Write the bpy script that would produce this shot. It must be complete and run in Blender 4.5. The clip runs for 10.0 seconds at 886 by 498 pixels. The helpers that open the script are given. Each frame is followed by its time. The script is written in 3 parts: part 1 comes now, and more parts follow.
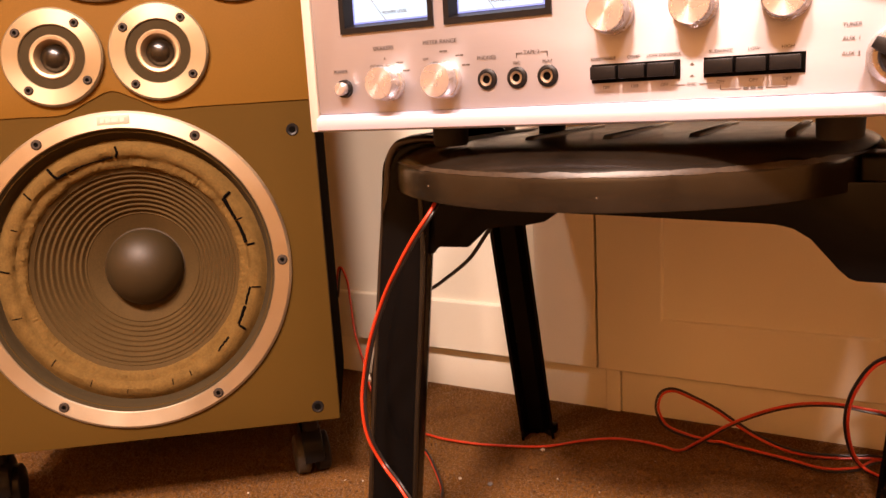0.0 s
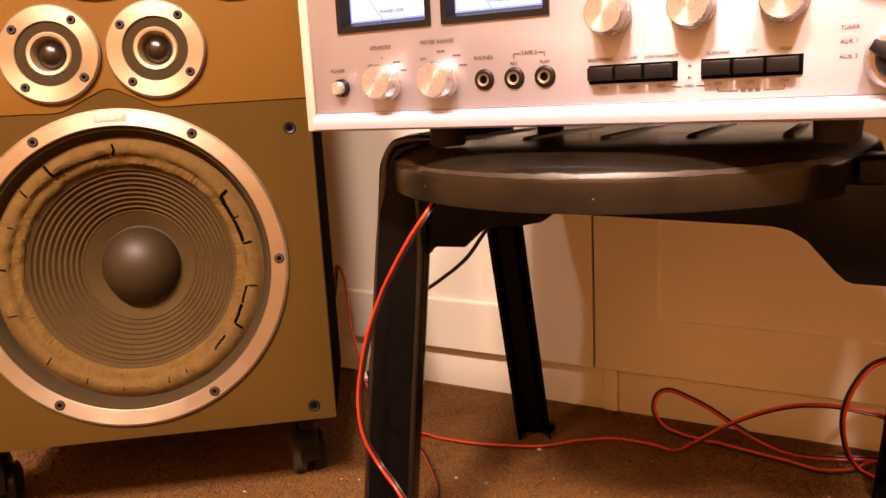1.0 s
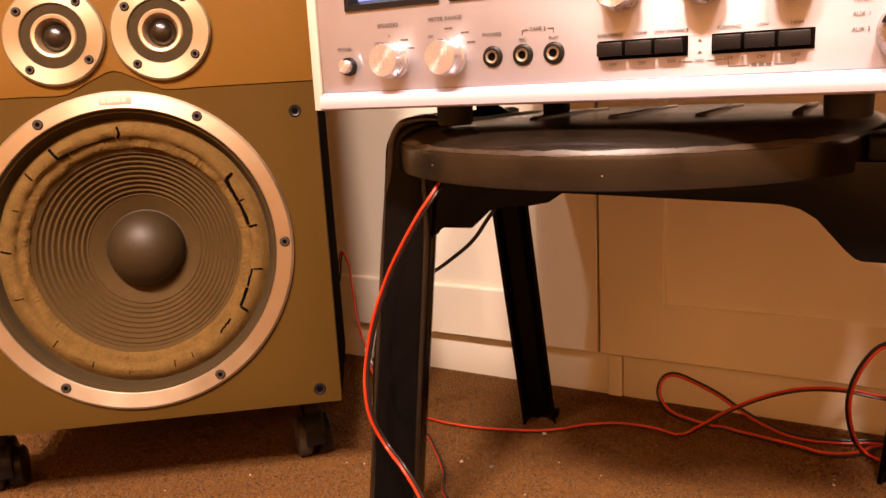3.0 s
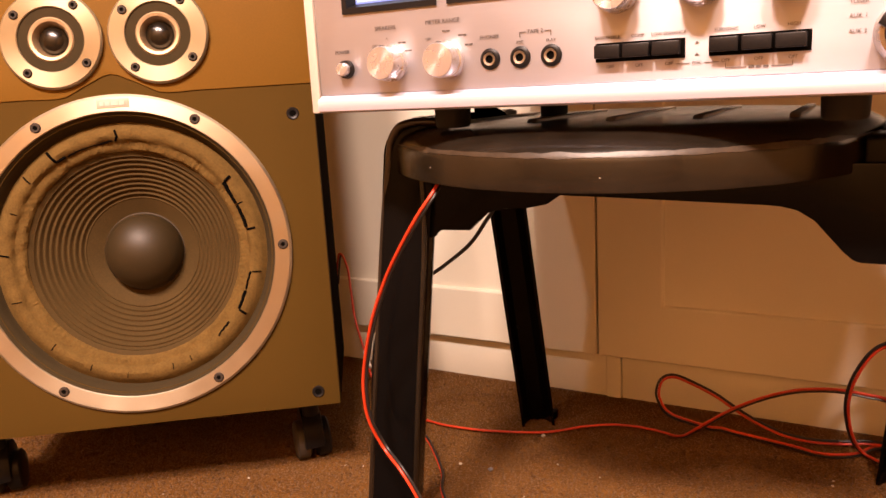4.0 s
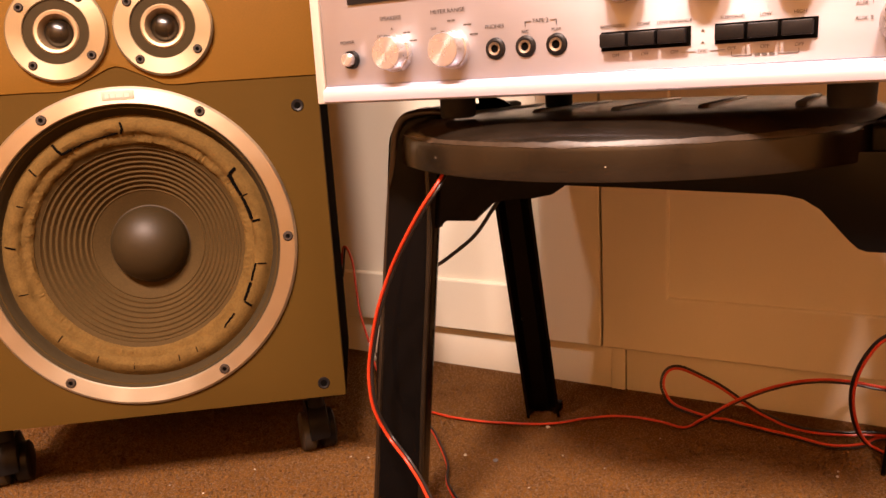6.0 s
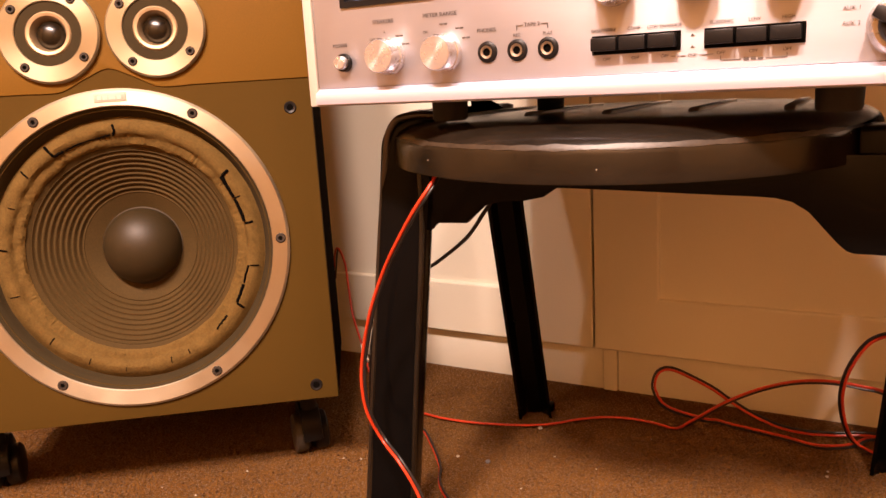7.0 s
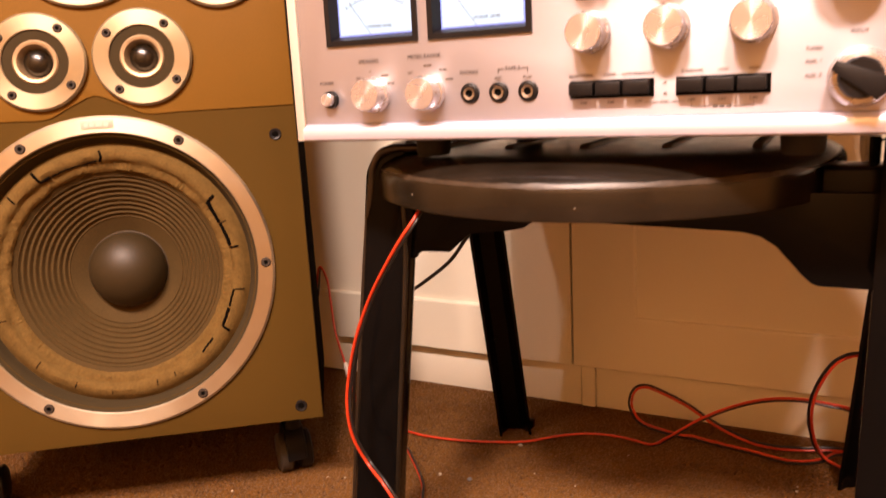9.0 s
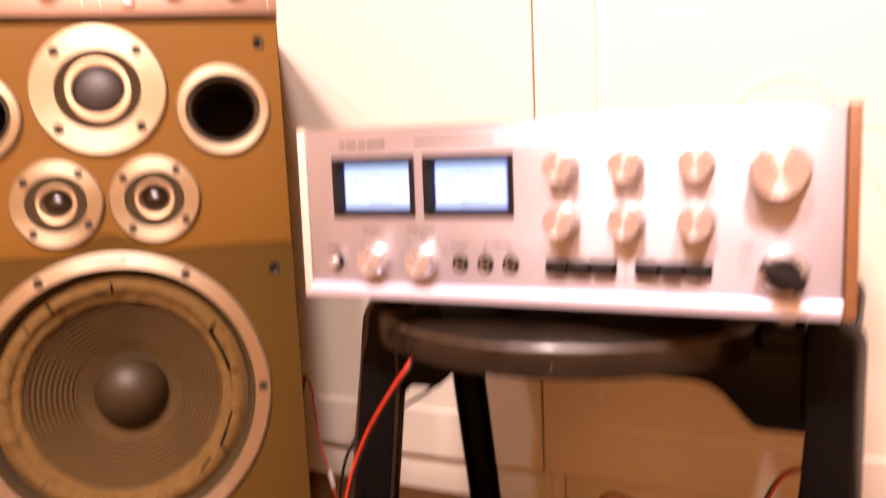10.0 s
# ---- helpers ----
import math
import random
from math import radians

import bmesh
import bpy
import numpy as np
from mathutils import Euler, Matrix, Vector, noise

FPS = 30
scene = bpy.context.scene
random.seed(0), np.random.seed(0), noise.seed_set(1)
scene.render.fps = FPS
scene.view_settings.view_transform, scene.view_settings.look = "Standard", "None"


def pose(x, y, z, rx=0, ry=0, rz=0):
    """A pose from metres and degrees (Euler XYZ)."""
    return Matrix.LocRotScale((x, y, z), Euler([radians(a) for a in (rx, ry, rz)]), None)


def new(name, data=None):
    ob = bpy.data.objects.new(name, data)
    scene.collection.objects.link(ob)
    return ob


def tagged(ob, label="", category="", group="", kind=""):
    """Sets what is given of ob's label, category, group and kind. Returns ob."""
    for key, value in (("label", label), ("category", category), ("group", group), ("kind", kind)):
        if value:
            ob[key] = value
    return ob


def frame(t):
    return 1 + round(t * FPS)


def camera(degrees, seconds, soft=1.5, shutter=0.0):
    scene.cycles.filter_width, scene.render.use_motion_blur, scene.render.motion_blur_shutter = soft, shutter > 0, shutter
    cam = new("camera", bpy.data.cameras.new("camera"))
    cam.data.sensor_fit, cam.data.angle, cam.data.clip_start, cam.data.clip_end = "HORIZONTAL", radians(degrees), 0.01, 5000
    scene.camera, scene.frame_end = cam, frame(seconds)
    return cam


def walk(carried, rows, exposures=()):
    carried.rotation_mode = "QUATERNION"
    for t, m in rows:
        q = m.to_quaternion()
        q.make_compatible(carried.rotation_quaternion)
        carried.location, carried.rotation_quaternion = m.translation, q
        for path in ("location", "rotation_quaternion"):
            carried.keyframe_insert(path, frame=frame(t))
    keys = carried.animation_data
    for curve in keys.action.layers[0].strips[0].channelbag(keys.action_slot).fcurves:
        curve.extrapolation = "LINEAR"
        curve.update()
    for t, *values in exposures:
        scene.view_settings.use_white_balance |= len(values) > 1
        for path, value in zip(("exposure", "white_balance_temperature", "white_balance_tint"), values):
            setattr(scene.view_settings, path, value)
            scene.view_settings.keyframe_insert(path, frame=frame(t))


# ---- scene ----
cam = camera(59.54, 10.0, soft=1.5, shutter=0.9)
walk(cam, [
    (0.0, pose(0.0000, 0.0000, 0.4714, 77.562, 3.556, -0.784)),
    (0.5, pose(0.0017, 0.0005, 0.4720, 77.268, 3.255, -0.684)),
    (1.0, pose(0.0020, 0.0016, 0.4732, 77.363, 3.272, -0.809)),
    (1.5, pose(-0.0003, 0.0009, 0.4693, 77.339, 3.403, -0.873)),
    (2.0, pose(-0.0017, -0.0011, 0.4659, 77.099, 3.299, -0.842)),
    (2.5, pose(-0.0034, 0.0003, 0.4633, 76.761, 3.248, -0.669)),
    (4.0, pose(-0.0029, 0.0008, 0.4637, 76.942, 3.433, -0.849)),
    (4.5, pose(-0.0050, -0.0012, 0.4600, 76.821, 3.486, -0.682)),
    (5.0, pose(-0.0030, -0.0006, 0.4602, 76.596, 3.564, -0.540)),
    (5.5, pose(-0.0047, -0.0005, 0.4601, 76.546, 3.602, -0.462)),
    (7.0, pose(-0.0043, -0.0037, 0.4617, 76.645, 3.480, -1.155)),
    (7.5, pose(-0.0051, -0.0048, 0.4595, 76.479, 3.380, -1.143)),
    (8.0, pose(-0.0054, -0.0048, 0.4610, 76.387, 3.366, -1.223)),
    (8.5, pose(-0.0051, -0.0114, 0.4646, 76.732, 3.338, -1.852)),
    (9.0, pose(-0.0073, -0.0187, 0.4867, 76.938, 3.219, -2.713)),
    (9.5, pose(-0.0127, -0.0406, 0.5128, 77.711, 3.498, -3.949)),
    (9.7, pose(-0.0197, -0.0531, 0.5333, 78.594, 3.460, -4.608)),
    (9.8, pose(-0.0230, -0.0633, 0.5467, 80.070, 3.067, -4.706)),
    (9.9, pose(-0.0305, -0.0749, 0.5590, 80.676, 2.933, -5.231)),
    (10.0, pose(-0.0320, -0.0896, 0.5742, 81.848, 2.517, -5.360)),
], exposures=((0.0, 0.79, 6500, 10), (9.4, 0.79, 6450, 10), (10.0, 0.78, 5900, 18)))

# ---- light ----
world = bpy.data.worlds.new("world")
scene.world = world
world.use_nodes = True
world.node_tree.nodes["Background"].inputs[0].default_value = (1.0, 0.75, 0.5, 1)
world.node_tree.nodes["Background"].inputs[1].default_value = 0.003
LAMPS = ((-0.67, -0.71, 2.2, 82, 0.32), (-1.15, -0.45, 2.2, 12, 0.10), (-0.12, -0.95, 2.2, 56, 0.28))
WARM = (1.0, 0.703, 0.58)


def bulb(x, y, z, power, size):
    la = bpy.data.lights.new("ceiling_bulb", "AREA")
    la.shape, la.size, la.energy, la.color = "DISK", size, power, WARM
    return new("ceiling_bulb", la), Matrix.Translation((x, y, z))


for q in LAMPS:
    ob, m = bulb(*q)
    ob.matrix_world = m

# ---- frames of reference ----
AMP = pose(-0.0904, 0.6240, 0.4356, -0.94, 0, -29.02)
SPK = pose(-0.3385, 0.8174, 0.2889, -8.5, 0, 6.41)
CAB = pose(0.4803, 0.8546, 0, 0, 0, -29.34)


# ---- materials ----
def material(name, base, rough=0.5, metal=0.0, vary=0.12, scale=30.0, bump=0.0, bscale=300.0, stretch=(1, 1, 1), coat=0.0, aniso=0.0, along=None, spec=0.5):
    """Principled surface with two scales of noise in colour and roughness, and a fine relief."""
    m = bpy.data.materials.new(name)
    m.use_nodes = True
    nt = m.node_tree
    b = nt.nodes["Principled BSDF"]
    tc = nt.nodes.new("ShaderNodeTexCoord")
    mp = nt.nodes.new("ShaderNodeMapping")
    mp.inputs["Scale"].default_value = stretch
    nt.links.new(tc.outputs["Object"], mp.inputs["Vector"])
    n1 = nt.nodes.new("ShaderNodeTexNoise")
    n1.inputs["Scale"].default_value, n1.inputs["Detail"].default_value = scale, 6
    n2 = nt.nodes.new("ShaderNodeTexNoise")
    n2.inputs["Scale"].default_value, n2.inputs["Detail"].default_value = bscale, 4
    nt.links.new(mp.outputs[0], n1.inputs["Vector"])
    nt.links.new(mp.outputs[0], n2.inputs["Vector"])
    mix = nt.nodes.new("ShaderNodeMath")
    mix.operation = "ADD"
    nt.links.new(n1.outputs[0], mix.inputs[0])
    nt.links.new(n2.outputs[0], mix.inputs[1])
    rng = nt.nodes.new("ShaderNodeMapRange")
    rng.inputs[1].default_value, rng.inputs[2].default_value = 0.6, 1.4
    rng.inputs[3].default_value, rng.inputs[4].default_value = 1 - vary, 1 + vary
    nt.links.new(mix.outputs[0], rng.inputs[0])
    mul = nt.nodes.new("ShaderNodeVectorMath")
    mul.operation = "SCALE"
    mul.inputs[0].default_value = base
    nt.links.new(rng.outputs[0], mul.inputs["Scale"])
    nt.links.new(mul.outputs[0], b.inputs["Base Color"])
    rr = nt.nodes.new("ShaderNodeMapRange")
    rr.inputs[3].default_value, rr.inputs[4].default_value = max(0.02, rough - 0.08), min(1, rough + 0.08)
    nt.links.new(n1.outputs[0], rr.inputs[0])
    nt.links.new(rr.outputs[0], b.inputs["Roughness"])
    b.inputs["Metallic"].default_value = metal
    b.inputs["Coat Weight"].default_value = coat
    b.inputs["Specular IOR Level"].default_value = spec
    if aniso:
        b.inputs["Anisotropic"].default_value = aniso
        if along:
            tg = nt.nodes.new("ShaderNodeCombineXYZ")
            for k in range(3):
                tg.inputs[k].default_value = along[k]
        else:
            tg = nt.nodes.new("ShaderNodeTangent")
            tg.direction_type, tg.axis = "RADIAL", "Y"
            b.inputs["Anisotropic Rotation"].default_value = 0.25
        nt.links.new(tg.outputs[0], b.inputs["Tangent"])
    if bump:
        bp = nt.nodes.new("ShaderNodeBump")
        bp.inputs["Strength"].default_value, bp.inputs["Distance"].default_value = bump, 0.001
        nt.links.new(n2.outputs[0], bp.inputs["Height"])
        nt.links.new(bp.outputs[0], b.inputs["Normal"])
    return m


ALU = material("turned_flange_aluminium", (0.335, 0.29, 0.195), 0.43, 0.95, 0.03, 40, 0.03, 700, aniso=0.6)
RING = material("brushed_trim_ring", (0.50, 0.445, 0.335), 0.41, 0.95, 0.03, 40, 0.03, 700, aniso=0.65)
CUP = material("satin_horn_cup", (0.46, 0.34, 0.20), 0.5, 0.7, 0.04, 60)
RAIL = material("polished_rail", (0.76, 0.78, 0.97), 0.34, 0.6, 0.03, 30, 0.03, 700, (0.05, 1, 1))
FASCIA = material("satin_aluminium", (0.525, 0.53, 0.595), 0.40, 0.72, 0.02, 8, 0.03, 900, (0.05, 1, 1), aniso=0.85, along=(0, 0, 1))
SPUN = material("turned_aluminium", (0.70, 0.68, 0.70), 0.27, 0.75, 0.04, 60, 0.02, 500, aniso=0.9)
BLACKP = material("black_plastic", (0.010, 0.009, 0.009), 0.38, 0, 0.25, 25, 0.05, 900, spec=0.2)
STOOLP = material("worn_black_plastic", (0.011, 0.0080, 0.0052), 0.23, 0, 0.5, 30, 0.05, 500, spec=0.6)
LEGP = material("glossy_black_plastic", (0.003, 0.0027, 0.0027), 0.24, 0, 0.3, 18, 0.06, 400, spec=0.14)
RIBP = material("pale_rib_plastic", (0.30, 0.24, 0.17), 0.4, 0, 0.3, 40)
EDGEBAND = material("pale_edge_plastic", (0.040, 0.028, 0.018), 0.40, 0, 0.6, 45, 0.15, 420)
FLANGE = material("lit_edge_plastic", (0.016, 0.011, 0.007), 0.30, 0, 0.4, 30, 0.08, 400, spec=0.8)
RUBBER = material("black_rubber", (0.012, 0.011, 0.010), 0.7, 0, 0.2)
GREYF = material("grey_felt", (0.040, 0.029, 0.0135), 0.9, 0, 0.15, 60, 0.3, 900, spec=0.1)
BAFFLE = material("brown_grey_baffle", (0.068, 0.0380, 0.0068), 0.75, 0, 0.10, 6, 0.1, 700, spec=0.06)
TAN = material("tan_baffle_plate", (0.147, 0.0715, 0.0072), 0.65, 0, 0.09, 6, 0.1, 600, spec=0.15)
VENEER = material("black_ash_veneer", (0.008, 0.0065, 0.005), 0.85, 0, 0.4, 12, 0.2, 300, (12, 12, 1), spec=0.0)
BRONZE = material("bronze_control_strip", (0.34, 0.243, 0.1827), 0.45, 0.7, 0.08, 30, 0.05, 700, (0.05, 1, 1))
CONE = material("paper_cone", (0.060, 0.0385, 0.0140), 0.75, 0, 0.18, 25, 0.25, 500, spec=0.06)
CAPM = material("dust_cap_paper", (0.030, 0.0195, 0.0070), 0.48, 0, 0.1, 20, 0.1, 400, spec=0.35)
FOAM = material("perished_foam", (0.112, 0.069, 0.021), 0.95, 0, 0.25, 90, 0.5, 420, spec=0.05)
TUBE = material("port_tube_card", (0.035, 0.027, 0.016), 0.7, 0, 0.2, 40, spec=0.1)
DARK = material("dark_void", (0.003, 0.0025, 0.002), 0.9, spec=0.02)
DOMEM = material("dome_film", (0.008, 0.0055, 0.003), 0.24, 0, 0.1, 20, 0, 300, coat=0.1)
DOMED = material("dome_cloth", (0.03, 0.025, 0.022), 0.5, 0, 0.1, 20, 0.2, 900)
WHITE = material("cream_painted_door", (0.77, 0.745, 0.63), 0.42, 0, 0.02, 3, 0.04, 400)
WALLM = material("bounce_tint_wall", (0.34, 0.18, 0.045), 0.8, 0, 0.04, 3, 0.2, 300)
CEILM = material("low_bounce_ceiling", (0.10, 0.075, 0.05), 0.9, 0, 0.05, 3)
WOOD = material("walnut_veneer", (0.19, 0.09, 0.0348), 0.45, 0, 0.25, 14, 0.1, 200, (1, 1, 12))
CREAM = material("cream_end_cap", (0.54, 0.49, 0.43), 0.45, 0, 0.04, 10, 0.03, 400)
INK = material("grey_print", (0.095, 0.08, 0.075), 0.6)
INKL = material("pale_logo_plate", (0.56, 0.38, 0.31), 0.5, 0.0, 0.15)
RED = material("red_pvc", (0.46, 0.036, 0.009), 0.38, 0, 0.12, 40, 0.02)
BLACKC = material("black_pvc", (0.012, 0.010, 0.010), 0.4, 0, 0.2)
WHITEC = material("white_pvc", (0.7, 0.66, 0.6), 0.45)
SCREW = material("dark_screw", (0.030, 0.020, 0.012), 0.7, 0.2, 0.2, 80)
STEEL = material("steel", (0.45, 0.43, 0.41), 0.35, 1.0, 0.1, 80)
CASTORP = material("grey_castor_tread", (0.05, 0.042, 0.032), 0.5, 0, 0.2, 60, 0.1)
CRUMB = material("pale_crumb", (0.42, 0.36, 0.28), 0.8)
CHIP = material("grey_chip", (0.12, 0.11, 0.12), 0.6)


def carpet():
    m = material("brown_carpet", (0.1, 0.0432, 0.007), 0.95, 0, 0.15, 160, 1.0, 900)
    nt = m.node_tree
    b = nt.nodes["Principled BSDF"]
    b.inputs["Sheen Weight"].default_value = 0.25
    b.inputs["Sheen Tint"].default_value = (0.7, 0.45, 0.25, 1)
    for n in nt.nodes:
        if n.type == "BUMP":
            n.inputs["Distance"].default_value = 0.004
    return m


CARPET = carpet()


def meter_glow():
    m = bpy.data.materials.new("meter_backlight")
    m.use_nodes = True
    b = m.node_tree.nodes["Principled BSDF"]
    b.inputs["Base Color"].default_value = (0.12, 0.14, 0.18, 1)
    b.inputs["Roughness"].default_value = 0.5
    b.inputs["Emission Color"].default_value = (0.58, 0.80, 1.0, 1)
    b.inputs["Emission Strength"].default_value = 0.62
    return m


GLOW = meter_glow()
EDGE = GLOW.copy()
EDGE.name = "meter_edge_light"
EDGE.node_tree.nodes["Principled BSDF"].inputs["Emission Color"].default_value = (0.16, 0.26, 1.0, 1)


# ---- mesh helpers ----
def link(name, bm, mat, parent=None, label="", smooth=False, m=None):
    me = bpy.data.meshes.new(name)
    bmesh.ops.recalc_face_normals(bm, faces=bm.faces)
    bm.to_mesh(me)
    bm.free()
    if smooth:
        me.shade_smooth()
        me.set_sharp_from_angle(angle=radians(38))
    me.materials.append(mat)
    ob = new(name, me)
    if parent:
        ob.parent = parent
    if m is not None:
        ob.matrix_basis = m
    if label:
        tagged(ob, label)
    return ob


def part(name, bm, mat, parent, label="", smooth=True):
    return link(name, bm, mat, parent, label, smooth)


def thing(name, m, label, category, group="", kind=""):
    ob = new(name)
    ob.empty_display_size = 0.05
    ob.matrix_basis = m
    return tagged(ob, label, category, group, kind)


def box(x0, x1, y0, y1, z0, z1, bevel=0.0, seg=2, bm=None):
    bm = bm or bmesh.new()
    r = bmesh.ops.create_cube(bm, size=1)
    vs = r["verts"]
    for v in vs:
        v.co = ((x0 + x1) / 2 + v.co.x * (x1 - x0), (y0 + y1) / 2 + v.co.y * (y1 - y0), (z0 + z1) / 2 + v.co.z * (z1 - z0))
    if bevel:
        es = {e for v in vs for e in v.link_edges}
        bmesh.ops.bevel(bm, geom=list(es), offset=bevel, segments=seg, profile=0.5, affect="EDGES")
    return bm


def lathe(profile, centre=(0, 0, 0), n=64, bm=None, squash=1.0):
    """Turns (radius, depth) pairs round the local y axis; depth runs into the thing."""
    bm = bm or bmesh.new()
    rings = []
    for r, d in profile:
        if r < 1e-6:
            rings.append([bm.verts.new((centre[0], centre[1] + d, centre[2]))])
        else:
            rings.append([bm.verts.new((centre[0] + r * math.cos(2 * math.pi * k / n), centre[1] + d, centre[2] + squash * r * math.sin(2 * math.pi * k / n))) for k in range(n)])
    for a, b in zip(rings, rings[1:]):
        for k in range(n):
            q = [a[k % len(a)], a[(k + 1) % len(a)], b[(k + 1) % len(b)], b[k % len(b)]]
            f = list(dict.fromkeys(q))
            if len(f) > 2:
                bm.faces.new(f)
    return bm


def prism(outline, y0, y1, bevel=0.0, bm=None):
    """A plate with an outline in x and z, from depth y0 to y1."""
    bm = bm or bmesh.new()
    f = bm.faces.new([bm.verts.new((x, y0, z)) for x, z in outline])
    r = bmesh.ops.extrude_face_region(bm, geom=[f])
    vs = [v for v in r["geom"] if isinstance(v, bmesh.types.BMVert)]
    for v in vs:
        v.co.y = y1
    if bevel:
        es = [e for e in bm.edges if all(abs(v.co.y - y0) < 1e-6 for v in e.verts)]
        bmesh.ops.bevel(bm, geom=es, offset=bevel, segments=2, profile=0.5, affect="EDGES")
    return bm


def smooth_path(pts, steps=10):
    """Catmull-Rom points through the given ones."""
    P = [Vector(q) for q in pts]
    P = [2 * P[0] - P[1]] + P + [2 * P[-1] - P[-2]]
    out = []
    for i in range(1, len(P) - 2):
        a, b, c, d = P[i - 1:i + 3]
        for k in range(steps):
            t = k / steps
            out.append(0.5 * (2 * b + (c - a) * t + (2 * a - 5 * b + 4 * c - d) * t * t + (3 * b - a - 3 * c + d) * t ** 3))
    return out + [P[-2]]


def tube(pts, r, n=8, bm=None):
    bm = bm or bmesh.new()
    rings = []
    side = None
    for i, q in enumerate(pts):
        t = (pts[min(i + 1, len(pts) - 1)] - pts[max(i - 1, 0)]).normalized()
        if side is None:
            side = t.cross(Vector((0.3, 0.2, 1))).normalized()
        side = (side - t * side.dot(t)).normalized()
        up = t.cross(side)
        rings.append([bm.verts.new(q + r * (math.cos(2 * math.pi * k / n) * side + math.sin(2 * math.pi * k / n) * up)) for k in range(n)])
    for a, b in zip(rings, rings[1:]):
        for k in range(n):
            bm.faces.new((a[k], a[(k + 1) % n], b[(k + 1) % n], b[k]))
    bm.faces.new(rings[0])
    bm.faces.new(rings[-1])
    return bm


def lettering(words, size, parent, x, z, y=-0.0006, mat=None, name="lettering", align="CENTER"):
    cu = bpy.data.curves.new(name, "FONT")
    cu.body, cu.size, cu.align_x, cu.align_y, cu.extrude = words, size, align, "CENTER", 0.0001
    tmp = new(name, cu)
    dg = bpy.context.evaluated_depsgraph_get()
    me = bpy.data.meshes.new_from_object(tmp.evaluated_get(dg))
    bpy.data.objects.remove(tmp)
    me.materials.clear()
    me.materials.append(mat or INK)
    ob = new(name, me)
    ob.parent = parent
    ob.matrix_basis = pose(x, y, z, 90, 0, 0)
    return ob


# ---- setting ----
def setting(name, bm, mat, label, category, m=None):
    return tagged(link(name, bm, mat, m=m), label, category, kind="structure")


def ground():
    bm = bmesh.new()
    bmesh.ops.create_grid(bm, x_segments=2, y_segments=2, size=1)
    for v in bm.verts:
        v.co = (0.0 + v.co.x * 2.6, 0.0 + v.co.y * 2.6, 0)
    return setting("floor", bm, CARPET, "brown short-pile carpet with crumbs on it", "carpet")


ground()
# room shell in the cabinet's frame: behind the doors, to both sides, behind the camera
# walls stay out of view; their tan is set to dim and warm the bounce
setting("wall_north", box(-1.6, 1.4, 0.62, 0.72, 0, 2.4), WALLM, "unseen wall behind the cupboards, tan to tint bounced light", "wall", CAB)
setting("wall_east", box(1.4, 1.5, -2.6, 0.72, 0, 2.4), WALLM, "unseen side wall, tan to tint bounced light", "wall", CAB)
setting("wall_west", box(-1.7, -1.6, -2.6, 0.72, 0, 2.4), WALLM, "unseen side wall, tan to tint bounced light", "wall", CAB)
setting("wall_south", box(-1.6, 1.4, -2.6, -2.5, 0, 2.4), WALLM, "unseen rear wall, tan to tint bounced light", "wall", CAB)
# ceiling never in view; darkened to weaken its reflection and bounce
setting("ceiling", box(-1.7, 1.5, -2.6, 0.72, 2.4, 2.5), CEILM, "unseen ceiling, darkened to cut reflections", "ceiling", CAB)


def shaker_door(cup, s0, s1, z0, z1, stile=0.088, rail=0.0785):
    """Framed cupboard door in one piece with a sunken panel and a sloped inner edge; its face lies at depth 0."""
    bm = bmesh.new()
    a = (s0 + stile, s1 - stile, z0 + rail, z1 - rail)
    loops = []
    for x0, x1, b0, b1, y in ((s0, s1, z0, z1, 0.019), (s0, s1, z0, z1, 0.0012), (s0 + 0.0012, s1 - 0.0012, z0 + 0.0012, z1 - 0.0012, 0.0),
                              (a[0] - 0.0030, a[1] + 0.0030, a[2] - 0.0030, a[3] + 0.0030, 0.0), (a[0] - 0.0012, a[1] + 0.0012, a[2] - 0.0012, a[3] + 0.0012, 0.0010),
                              (a[0], a[1], a[2], a[3], 0.0070)):
        loops.append([bm.verts.new(c) for c in ((x0, y, b0), (x1, y, b0), (x1, y, b1), (x0, y, b1))])
    for p, q in zip(loops, loops[1:]):
        for k in range(4):
            bm.faces.new((p[k], p[(k + 1) % 4], q[(k + 1) % 4], q[k]))
    bm.faces.new(loops[-1])
    bm.faces.new(loops[0])
    part("door", bm, WHITE, cup, "cream shaker door, closed", smooth=False)


def cupboard():
    cup = thing("cupboard", CAB, "cream painted built-in cupboard with closed shaker doors on a plinth", "cupboard")
    for s0, s1 in ((-1.517, -0.920), (-0.917, -0.3197), (-0.3167, 0.281), (0.284, 0.88)):
        shaker_door(cup, s0, s1, 0.066, 2.05)
    part("body", box(-1.52, 0.88, 0.0205, 0.6, 0.066, 2.06), WHITE, cup)
    for s0, s1, y in ((-1.52, -0.3105, 0.016), (-0.3095, -0.2900, 0.013), (-0.2885, 0.88, 0.016)):
        part("plinth", box(s0, s1, y, 0.034, 0, 0.0655, 0.001), WHITE, cup)


cupboard()


# ---- loudspeaker ----
def socket_screw(parent, u, v, r=0.0062, y=-0.0045, name="screw"):
    ob = part(name, lathe([(0, -0.0002), (r * 0.42, -0.0002), (r * 0.46, -0.0014), (r * 0.8, -0.0014), (r, -0.0002), (r, 0.003)], (u, y, v), 16), SCREW, parent)
    part("recess", lathe([(0, 0.0), (r * 0.4, 0.0), (r * 0.4, -0.0005), (0, -0.0005)], (u, y, v), 6), DARK, ob)
    return ob


